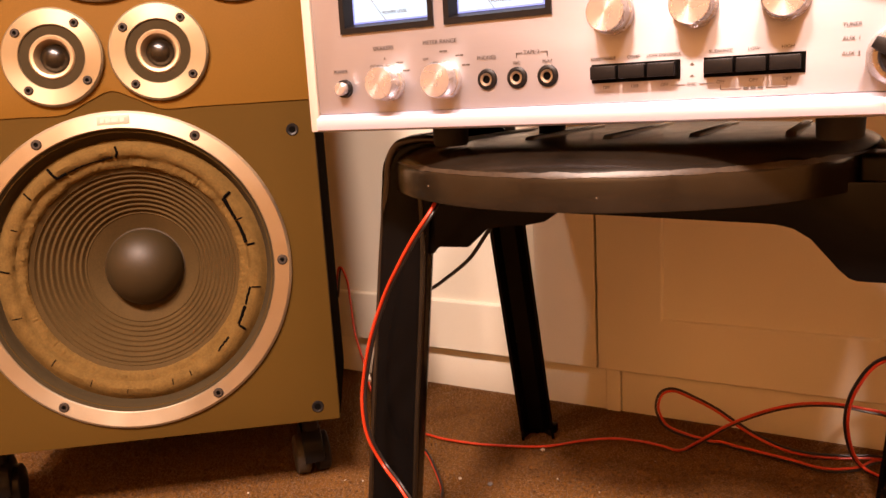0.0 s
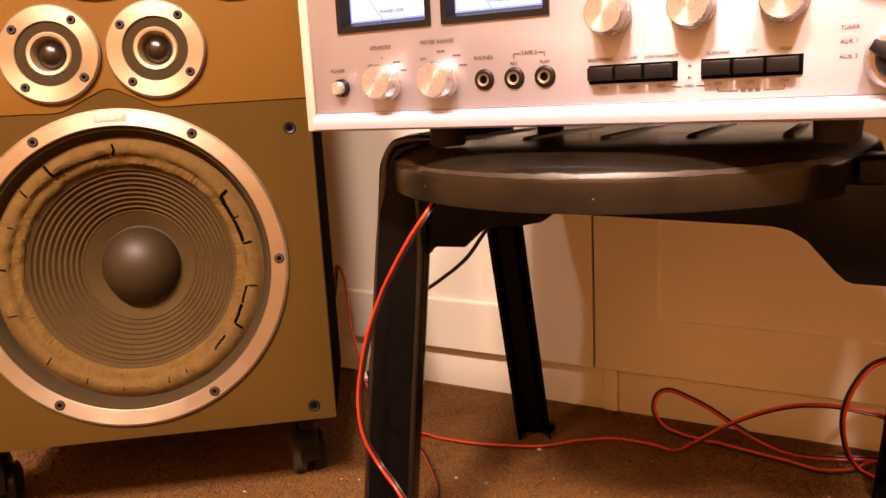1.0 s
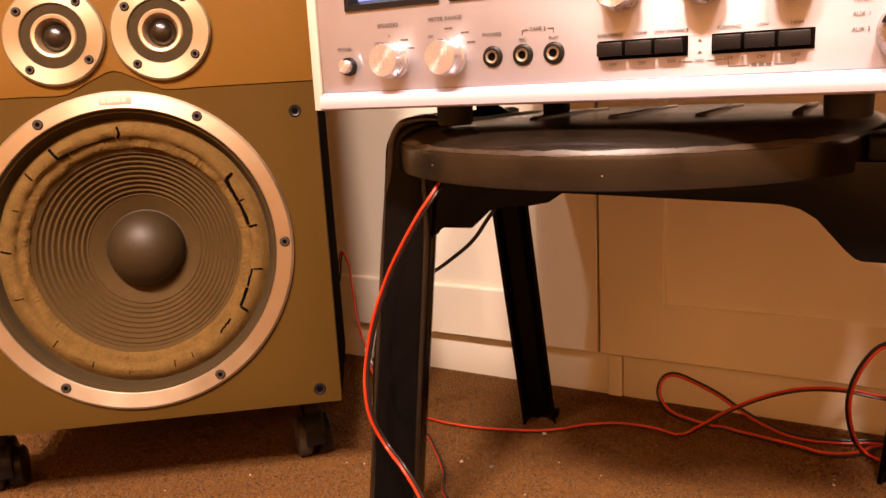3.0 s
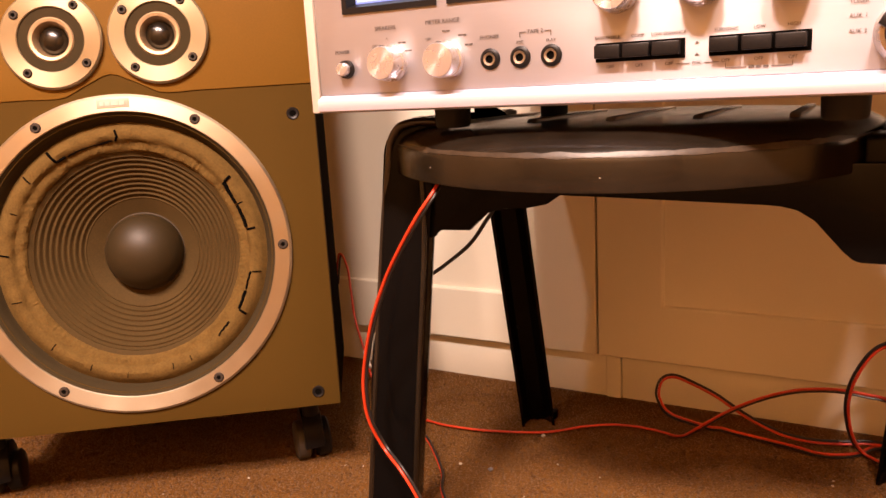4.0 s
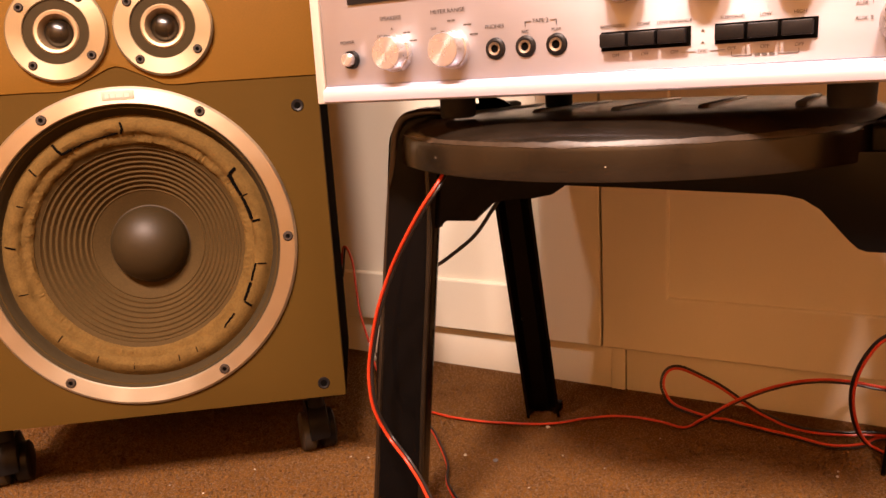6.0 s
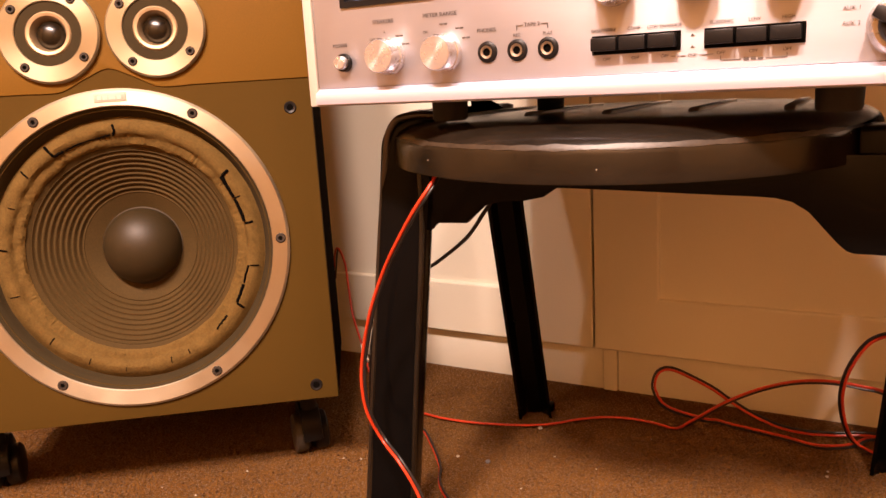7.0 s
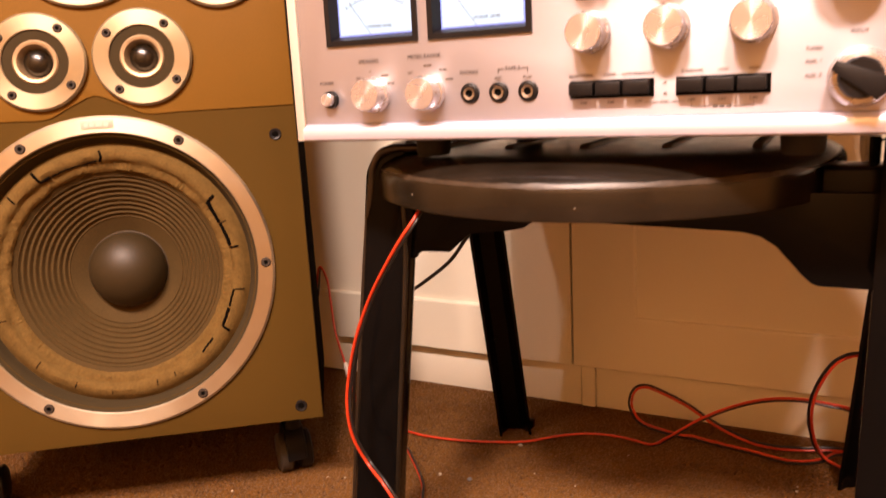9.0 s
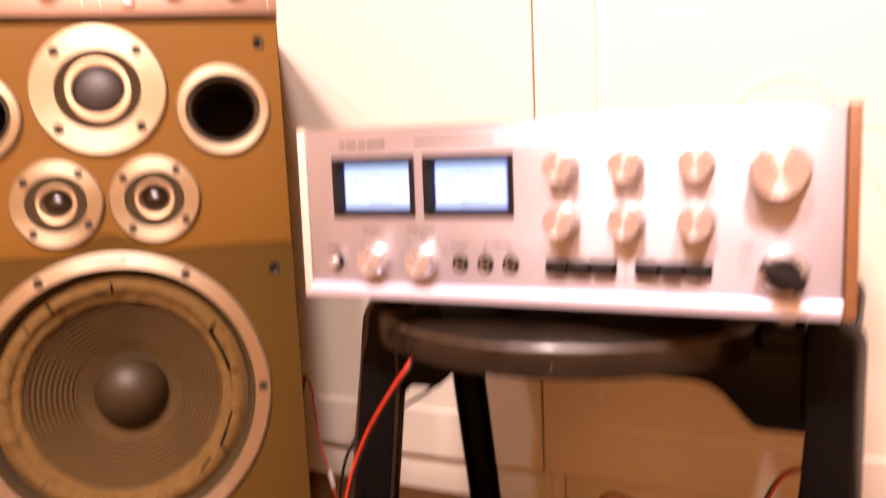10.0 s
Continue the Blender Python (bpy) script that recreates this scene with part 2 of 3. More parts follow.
def dome_driver(parent, name, u, v, ro, rf, rc, rd, screw_r, ang, cloth):
    drv = part(name, lathe([(rf, 0.004), (rf, -0.0035), (rf + 0.0008, -0.0042), (ro - 0.002, -0.0042), (ro, -0.0022), (ro, 0.004)], (u, 0, v), 72), ALU, parent, "round aluminium driver flange")
    part("felt_ring", lathe([(rc, 0.0), (rc + 0.001, -0.0022), (rf, -0.0022), (rf, 0.004)], (u, 0, v), 64), GREYF, drv)
    part("horn_cup", lathe([(rd * 1.01, 0.0065), (rd * 1.05, 0.0048), (rc * 0.78, -0.0010), (rc * 0.83, -0.0030), (rc * 0.96, -0.0038), (rc, -0.0034), (rc + 0.0008, -0.0022)], (u, 0, v), 64), CUP, drv)
    prof = [(rd * math.sin(a), 0.0065 - (0.0090 if not cloth else 0.0130) * math.cos(a)) for a in np.linspace(0, math.pi / 2, 12)]
    part("dome", lathe(prof, (u, 0, v), 48), DOMED if cloth else DOMEM, drv)
    for k in range(4):
        a = radians(ang + 90 * k)
        socket_screw(drv, u + screw_r * math.cos(a), v + screw_r * math.sin(a), 0.0048 if ro < 0.06 else 0.006)
    return drv


def loudspeaker():
    sp = thing("loudspeaker", SPK, "floor-standing loudspeaker, tan and grey-brown front, perished woofer surround, on castors", "loudspeaker")
    W, B, T, D = 0.2095, -0.186, 0.4425, 0.31
    TT = 0.505
    body = part("body", box(-W, W, D - 0.018, D, B, TT, 0.0015), VENEER, sp, "black ash veneered box")
    for a in ((-W, -W + 0.018, B, TT), (W - 0.018, W, B, TT), (-W + 0.018, W - 0.018, B, B + 0.018), (-W + 0.018, W - 0.018, TT - 0.018, TT)):
        part("box_panel", box(a[0], a[1], 0.0182, D - 0.0182, a[2], a[3], 0.001), VENEER, body)
    control_panel(sp, W, T)
    # front board with the driver openings
    me = prism([(-W + 0.0005, B), (W - 0.0005, B), (W - 0.0005, T), (-W + 0.0005, T)], 0, 0.018, 0.0012)
    board = part("front_board", me, BAFFLE, sp, "grey-brown front board")
    cuts = [(0, 0, 0.1495), (0, 0.362, 0.040), (-0.139, 0.334, 0.040), (0.139, 0.334, 0.040), (-0.054, 0.231, 0.024), (0.054, 0.231, 0.024)]
    cut_holes(board, cuts)
    plate = [(W - 0.001, T - 0.001), (-W + 0.001, T - 0.001), (-W + 0.001, 0.171)]
    edge = [(0.0840, 0.1710), (0.0760, 0.1706), (0.0660, 0.1702), (0.0560, 0.1704), (0.0480, 0.1715), (0.0400, 0.1752), (0.0330, 0.1790), (0.0263, 0.1826), (0.0160, 0.1874), (0.0081, 0.1912), (0, 0.1930)]
    plate += [(-x, z) for x, z in edge] + [(x, z) for x, z in reversed(edge[:-1])] + [(W - 0.001, 0.171)]
    up = part("upper_plate", prism(plate, -0.0014, -0.0003, 0.0003), TAN, sp, "tan upper front plate")
    cut_holes(up, cuts[1:])
    woofer(sp)
    d1 = dome_driver(sp, "midrange", 0, 0.362, 0.0765, 0.0475, 0.0365, 0.0295, 0.064, 45, True)
    d2 = dome_driver(sp, "tweeter", -0.054, 0.231, 0.0515, 0.0333, 0.0224, 0.0146, 0.0425, 52, False)
    d3 = dome_driver(sp, "tweeter", 0.054, 0.231, 0.0515, 0.0333, 0.0224, 0.0146, 0.0425, 52, False)
    for d in (d1, d2, d3):
        d.location.y = -0.0035
    for u in (-0.139, 0.139):
        port = part("port", lathe([(0.0425, 0.004), (0.0425, -0.006), (0.044, -0.0075), (0.052, -0.0075), (0.0545, -0.0055), (0.0545, -0.0036)], (u, 0, 0.334), 64), ALU, sp, "aluminium port ring")
        part("port_tube", lathe([(0, 0.12), (0.034, 0.12), (0.0355, 0.004), (0.0375, -0.003), (0.0425, -0.0045)], (u, 0, 0.334), 48), TUBE, port)
    for u in (-0.1855, 0.1855):
        for v in (0.1395, -0.170, 0.4147):
            y = -0.0037 if v > 0.3 else -0.0002
            gr = part("grille_socket", lathe([(0.0036, 0.008), (0.0036, -0.0006), (0.0058, -0.0012), (0.0068, 0.0), (0.0068, 0.003)], (u, y, v), 24), BLACKP, sp)
            part("socket_hole", lathe([(0, -0.0004), (0.0040, -0.0004), (0.0040, 0.004)], (u, y, v), 16), DARK, gr)
    return sp


def control_panel(sp, W, T):
    """Level-control strip along the top of the front, standing proud of it."""
    z0 = T + 0.0045
    cp = part("control_panel", box(-W - 0.001, W + 0.001, -0.012, 0.018, z0, 0.505, 0.0015), BRONZE, sp, "brushed metal level-control strip")
    for c in (-0.105, 0.105):
        for a in (c - 0.095, c + 0.095):
            part("printed_line", box(a - 0.0006, a + 0.0006, -0.0126, -0.0118, z0 + 0.008, 0.500), CREAM, cp)
        for u in (c - 0.015, c + 0.055):
            arc = [Vector((u + 0.021 * math.sin(q), -0.0122, z0 + 0.033 - 0.021 * math.cos(q))) for q in np.linspace(-1.5, 1.5, 18)]
            part("dial_arc", tube(arc, 0.0006, 5), CREAM, cp)
            part("control_knob", lathe([(0, -0.020), (0.010, -0.020), (0.0115, -0.018), (0.012, 0)], (u, -0.012, z0 + 0.036), 32), SPUN, cp)
        part("switch", box(c - 0.072, c - 0.058, -0.018, -0.012, z0 + 0.012, z0 + 0.030, 0.001), SPUN, cp)


def cut_away(ob, bm):
    """Takes the solid bm out of a board by a boolean, applied at once."""
    bmesh.ops.recalc_face_normals(bm, faces=bm.faces)
    me = bpy.data.meshes.new("cutter")
    bm.to_mesh(me)
    bm.free()
    cut = new("cutter", me)
    mod = ob.modifiers.new("holes", "BOOLEAN")
    mod.operation, mod.object, mod.solver = "DIFFERENCE", cut, "EXACT"
    keep_parent, keep = ob.parent, ob.matrix_basis.copy()
    ob.parent = None
    bpy.context.view_layer.update()
    done = bpy.data.meshes.new_from_object(ob.evaluated_get(bpy.context.evaluated_depsgraph_get()))
    ob.modifiers.clear()
    ob.data = done
    ob.parent, ob.matrix_basis = keep_parent, keep
    bpy.data.objects.remove(cut)


def cut_holes(ob, holes):
    bm = bmesh.new()
    for u, v, r in holes:
        lathe([(0, -0.05), (r, -0.05), (r, 0.05), (0, 0.05)], (u, 0, v), 64, bm)
    cut_away(ob, bm)


def cut_boxes(ob, holes):
    bm = bmesh.new()
    for x0, x1, z0, z1 in holes:
        box(x0, x1, -0.05, 0.05, z0, z1, bm=bm)
    cut_away(ob, bm)


def woofer(sp):
    wf = part("woofer", lathe([(0.1530, 0.004), (0.1530, -0.0042), (0.1538, -0.0052), (0.1690, -0.0052), (0.1716, -0.0030), (0.1716, 0.0)], n=128), RING, sp, "large woofer with brushed aluminium trim ring")
    part("basket_step", lathe([(0.1405, 0.018), (0.1440, 0.012), (0.1455, 0.0085), (0.1465, 0.0050), (0.1500, 0.0), (0.1529, -0.0035)], n=96), GREYF, wf)
    # ribbed cone
    prof = [(0.1150, 0.0168)]
    for k in range(120):
        q = k / 119
        r = 0.1150 + (0.041 - 0.1150) * q
        d = 0.0165 + 0.046 * (q ** 0.92)
        rib = 0.0011 * (math.sin((0.112 - r) / 0.0052 * 2 * math.pi) if 0.062 < r < 0.108 else 0)
        prof.append((r, d + rib))
    part("cone", lathe(prof, n=96), CONE, wf, "ribbed grey-brown paper cone")
    part("dust_cap", lathe([(0.0435 * math.sin(a), 0.060 - 0.037 * math.cos(a)) for a in np.linspace(0, math.pi / 2, 18)] + [(0.0450, 0.0602), (0.0460, 0.0625)], n=64), CAPM, wf, "smooth domed dust cap")
    # roll surround, uneven and crumbling
    n, bm = 420, bmesh.new()
    prof = [(0.1125, 0.0172), (0.1145, 0.0142), (0.1172, 0.0130), (0.1204, 0.0124), (0.1228, 0.0114), (0.1244, 0.0088), (0.1268, 0.0066), (0.1306, 0.0056), (0.1348, 0.0066), (0.1388, 0.0088), (0.1418, 0.0122), (0.1442, 0.0140)]
    rings = []
    for j, (r, d) in enumerate(prof):
        ring = []
        for k in range(n):
            a = 2 * math.pi * k / n
            w = noise.noise(Vector((math.cos(a) * 7, math.sin(a) * 7, j * 0.35)))
            w2 = noise.noise(Vector((math.cos(a) * 75, math.sin(a) * 75, j * 1.3))) * (1.3 if j < 5 else 0.6)
            ring.append(bm.verts.new(((r + 0.0009 * w) * math.cos(a), d + 0.0016 * w + (0.0012 if j < 4 else 0.0003) * w2, (r + 0.0009 * w) * math.sin(a))))
        rings.append(ring)
    for a, b in zip(rings, rings[1:]):
        for k in range(n):
            bm.faces.new((a[k], a[(k + 1) % n], b[(k + 1) % n], b[k]))
    sr = part("surround", bm, FOAM, wf, "cracked perished brown foam surround")
    # open cracks: width, then angle and radius along each
    cracks = [(2.2, (123.5, 0.1386), (122.8, 0.1252), (116.7, 0.1240)), (1.3, (116.7, 0.1240), (110.4, 0.1238), (101.7, 0.1236), (92.4, 0.1240)), (1.8, (92.4, 0.1240), (91.2, 0.1283), (92.0, 0.1363)),
              (2.6, (34.7, 0.1351), (34.3, 0.1252)), (3.8, (34.3, 0.1252), (27.7, 0.1242), (21.3, 0.1240)), (3.0, (21.3, 0.1240), (15.4, 0.1244), (8.0, 0.1256)), (1.8, (8.0, 0.1256), (8.1, 0.1354)), (1.4, (21.7, 0.1248), (21.5, 0.1328)),
              (1.2, (-12.7, 0.1376), (-13.3, 0.1266)), (1.8, (-13.3, 0.1266), (-17.5, 0.1254), (-23.4, 0.1259)), (2.8, (-23.4, 0.1259), (-30.8, 0.1272), (-33.2, 0.1280)), (2.2, (-33.2, 0.1280), (-33.8, 0.1381)),
              (1.8, (-41.2, 0.1258), (-45.9, 0.1262), (-50.5, 0.1275)), (1.4, (175.2, 0.1379), (176.3, 0.1243)), (1.2, (138.3, 0.1387), (138.8, 0.1253)), (0.9, (-162.1, 0.1361), (-161.0, 0.1244)),
              (1.0, (-134.7, 0.1347), (-135.1, 0.1250)), (0.8, (-115.0, 0.1348), (-115.1, 0.1263)), (0.7, (-98.1, 0.1352), (-97.7, 0.1276)), (0.8, (-76.7, 0.1331), (-76.1, 0.1255)), (0.8, (-67.2, 0.1317), (-67.0, 0.1247)), (0.8, (155.5, 0.1314), (155.3, 0.1243))]
    radii, depths = [r for r, d in prof], [d for r, d in prof]
    for width, *run in cracks:
        pts = []
        for (a0, r0), (a1, r1) in zip(run, run[1:]):
            for k in range(6):
                q = k / 6
                a, r = radians(a0 + (a1 - a0) * q), r0 + (r1 - r0) * q + random.uniform(-0.0004, 0.0004)
                pts.append(Vector((r * math.cos(a), np.interp(r, radii, depths) - 0.0002, r * math.sin(a))))
        part("crack", tube(pts, 0.0007 * width, 6), DARK, sr)
    for k in range(6):
        a = 1.0383 - k * math.pi / 3
        socket_screw(wf, 0.1623 * math.cos(a), 0.1623 * math.sin(a), 0.0056, -0.0054)
    part("badge", box(-0.0165, 0.0165, -0.0058, -0.005, 0.1575, 0.1665, 0.0002), INKL, wf, "small pale badge")
    for x, wd in ((-0.011, 0.004), (-0.005, 0.005), (0.002, 0.007), (0.0095, 0.005)):
        part("badge_mark", box(x - wd / 2, x + wd / 2, -0.0062, -0.0057, 0.1595, 0.1640), CREAM, wf)


loudspeaker()


def castor(m):
    ob = thing("castor", m, "black twin-wheel castor with grey tread under the loudspeaker", "castor", "loudspeaker castors")
    part("mounting_plate", box(-0.03, 0.03, -0.03, 0.03, 0.086, 0.090, 0.001), BLACKP, ob)
    part("stem", lathe([(0, 0.062), (0.010, 0.062), (0.010, 0.088), (0, 0.088)], n=20), BLACKP, ob).matrix_basis = pose(0, 0, 0, 90, 0, 0)
    for sx in (-1, 1):
        w = part("wheel", lathe([(0, -0.001), (0.020, -0.001), (0.0245, 0.002), (0.0245, 0.015), (0.022, 0.017), (0.010, 0.018), (0, 0.018)], n=36), BLACKP if sx > 0 else CASTORP, ob)
        w.matrix_basis = pose(sx * 0.004, 0.012, 0.0245, 0, 0, -90 * sx)
    hood = [(0.03 * math.cos(a), 0.03 + 0.034 * math.sin(a)) for a in np.linspace(-0.2, math.pi + 0.2, 18)]
    bm = prism(hood, -0.012, 0.012, 0.003)
    h = part("hood", bm, BLACKP, ob)
    h.matrix_basis = pose(0, 0.012, 0.0, 0, 0, 90)
    return ob


SY = 6.41
for u, d in ((0.168, 0.080), (-0.198, 0.080), (0.172, 0.26), (-0.172, 0.26)):
    q = SPK @ Vector((u, d, -0.186))
    ob = castor(pose(q.x, q.y, 0, 0, 0, SY + 12))
    ob.scale = (1, 1, q.z / 0.0945)


# ---- integrated amplifier ----
def knob(parent, u, v, r, h, name="knob", skirt=True):
    n = 72
    k = part(name, lathe([(0, -h), (r * 0.90, -h), (r * 0.95, -h + 0.0008), (r * 0.98, -h * 0.35), (r * 1.06, -h * 0.30), (r * 1.08, 0)], (u, 0, v), n), SPUN, parent, "turned aluminium knob")
    part("index_line", box(u - 0.0004, u + 0.0004, -h * 0.98, -h * 0.5, v + r * 0.93, v + r * 1.0), INK, k)
    return k


def dash(parent, x0, x1, z0, z1, name="printed_line"):
    return part(name, box(x0, x1, -0.0007, -0.0001, z0, z1), INK, parent, smooth=False)


def amplifier():
    am = thing("stereo_amplifier", AMP, "silver stereo amplifier with two lit meters, on a stool", "amplifier")
    W, H, D = 0.435, 0.150, 0.33
    part("case", box(-0.009, W + 0.009, 0.012, D, 0.004, H + 0.001, 0.002), WOOD, am, "wood veneered case")
    part("end_cap", box(-0.0095, -0.0012, -0.001, 0.012, 0.0, H + 0.001, 0.001), CREAM, am)
    part("end_cap", box(W + 0.0012, W + 0.0095, -0.001, 0.012, 0.0, H + 0.001, 0.001), WOOD, am)
    fa = part("fascia", prism([(0, 0.0135), (W, 0.0135), (W, H), (0, H)], 0, 0.0115, 0.0006), FASCIA, am, "satin silver front plate")
    cut_boxes(fa, [(0.0266, 0.1068, 0.0728, 0.1246), (0.1158, 0.1957, 0.0728, 0.1246)])
    # lower rail with a rounded nose
    bm = bmesh.new()
    prof = [(0.0115, 0.0), (-0.0035, 0.0), (-0.0055, 0.0015), (-0.0060, 0.004), (-0.0060, 0.0085), (-0.0050, 0.0105), (-0.0020, 0.0118), (-0.0005, 0.0132), (0.0115, 0.0132)]
    ends = [[bm.verts.new((x, y, z)) for y, z in prof] for x in (0, W)]
    for k in range(len(prof)):
        bm.faces.new((ends[0][k], ends[0][(k + 1) % len(prof)], ends[1][(k + 1) % len(prof)], ends[1][k]))
    bm.faces.new(ends[0])
    bm.faces.new(ends[1])
    part("lower_rail", bm, RAIL, am, "bright lower trim rail")
    for u0, u1 in ((0.0264, 0.1070), (0.1156, 0.1959)):
        meter(am, u0, u1, 0.0726, 0.1248)
    # controls
    pb = part("power_button", lathe([(0, -0.0085), (0.0042, -0.0085), (0.0050, -0.0078), (0.0050, 0)], (0.0262, 0, 0.0324), 32), SPUN, am)
    part("button_collar", lathe([(0.0052, -0.0035), (0.0066, -0.0035), (0.0070, 0)], (0.0262, 0, 0.0324), 32), BLACKP, pb)
    knob(am, 0.0665, 0.0350, 0.0126, 0.0160)
    knob(am, 0.1135, 0.0345, 0.0126, 0.0160)
    for u in (0.1472, 0.1697, 0.1919):
        j = part("jack_socket", lathe([(0.0040, -0.0008), (0.0050, -0.0022), (0.0057, -0.0022), (0.0072, -0.0012), (0.0074, 0)], (u, 0, 0.033), 32), BLACKP, am)
        part("sleeve", lathe([(0.0028, 0.002), (0.0028, -0.0022), (0.0044, -0.0026), (0.0046, -0.001)], (u, 0, 0.033), 28), STEEL, j)
        part("jack_hole", lathe([(0, -0.0008), (0.0029, -0.0008), (0.0029, 0.001)], (u, 0, 0.033), 20), DARK, j)
    for u in (0.2365, 0.2870, 0.3380):
        knob(am, u, 0.0695, 0.0128, 0.0185)
        knob(am, u, 0.1125, 0.0124, 0.0180)
    knob(am, 0.3940, 0.1055, 0.0192, 0.0230, "volume_knob")
    sel = part("selector_knob", lathe([(0, -0.010), (0.0145, -0.010), (0.0160, -0.008), (0.0175, -0.001), (0.0178, 0)], (0.397, 0, 0.033), 48), SPUN, am)
    bm = lathe([(0, -0.021), (0.0105, -0.021), (0.0118, -0.019), (0.0122, -0.010), (0, -0.010)], (0.397, 0, 0.033), 40)
    part("grip", bm, BLACKP, sel, "black pointer grip")
    pt = prism([(-0.021, -0.004), (0.017, -0.0095), (0.021, 0.0), (0.017, 0.0095), (-0.021, 0.004)], -0.0235, -0.010, 0.001)
    q = part("pointer", pt, BLACKP, sel)
    q.matrix_basis = pose(0.397, 0, 0.033, 0, 28, 0) @ Matrix.Diagonal((0.76, 1, 0.76, 1))
    for u0, u1 in ((0.2224, 0.2787), (0.2927, 0.3491)):
        hs = part("button_bay", box(u0, u1, -0.0012, -0.0002, 0.0262, 0.0382, 0.0002), DARK, am)
        w = (u1 - u0 - 0.003) / 3
        for k in range(3):
            a = u0 + 0.001 + k * (w + 0.0005)
            part("push_button", box(a, a + w - 0.0012, -0.0085, -0.001, 0.0285, 0.0368, 0.0007), BLACKP, hs)
    amp_lettering(am)
    for u in (0.0895, 0.367):
        for d, h in ((0.05, 0.0165), (0.28, 0.0215)):
            part("foot", lathe([(0, -h), (0.0125, -h), (0.0140, 0.002 - h), (0.0145, 0.005), (0, 0.005)], n=32), RUBBER, am).matrix_basis = pose(u, d, 0, -90, 0, 0) @ Matrix.Diagonal((1, -1, 1, 1))
    return am


def meter(am, u0, u1, v0, v1):
    bm = bmesh.new()
    e, s, dp = 0.0042, 0.0104, 0.0075
    loops = []
    for ins, y in ((0, 0.002), (0, -0.0016), (e, -0.0016), (s - 0.003, dp), (s - 0.003, dp + 0.001)):
        loops.append([bm.verts.new(c) for c in ((u0 + ins, y, v0 + ins), (u1 - ins, y, v0 + ins), (u1 - ins, y, v1 - ins), (u0 + ins, y, v1 - ins))])
    for a, b in zip(loops, loops[1:]):
        for k in range(4):
            bm.faces.new((a[k], a[(k + 1) % 4], b[(k + 1) % 4], b[k]))
    bz = part("meter_bezel", bm, BLACKP, am, "black bezel of a lit power meter", smooth=False)
    i = s - 0.003
    dial = part("dial", box(u0 + i - 0.0005, u1 - i + 0.0005, dp, dp + 0.002, v0 + i - 0.0005, v1 - i + 0.0005), GLOW, bz, "backlit bluish-white dial")
    a0, a1, b0, b1 = u0 + i, u1 - i, v0 + i, v1 - i
    for q in ((a0, a0 + 0.0009, b0, b1), (a1 - 0.0014, a1, b0, b1), (a0 + 0.001, a1 - 0.0015, b0, b0 + 0.0012), (a0 + 0.001, a1 - 0.0015, b1 - 0.0007, b1)):
        part("edge_light", box(q[0], q[1], dp - 0.0006, dp - 0.0001, q[2], q[3]), EDGE, bz, "blue glowing dial edge", smooth=False)
    cx, cz = (u0 + u1) / 2, v0 + 0.004
    pts = [Vector((cx + 0.040 * math.sin(a), dp - 0.0003, cz + 0.031 * math.cos(a))) for a in np.linspace(-0.68, 0.68, 20)]
    part("scale_line", tube(pts, 0.00022, 5), INK, bz)
    for a in np.linspace(-0.66, 0.66, 12):
        part("tick", tube([Vector((cx + f * math.sin(a) * 1.29, dp - 0.0003, cz + f * math.cos(a))) for f in (0.031, 0.0335)], 0.0002, 4), INK, bz)
    part("needle", tube([Vector((cx - 0.004, dp - 0.0008, cz + 0.004)), Vector((cx - 0.022, dp - 0.0008, cz + 0.028))], 0.00022, 5), INK, bz)
    lettering("POWER LEVEL", 0.0034, bz, cx + 0.004, v0 + 0.0135, dp - 0.0004)
    return bz


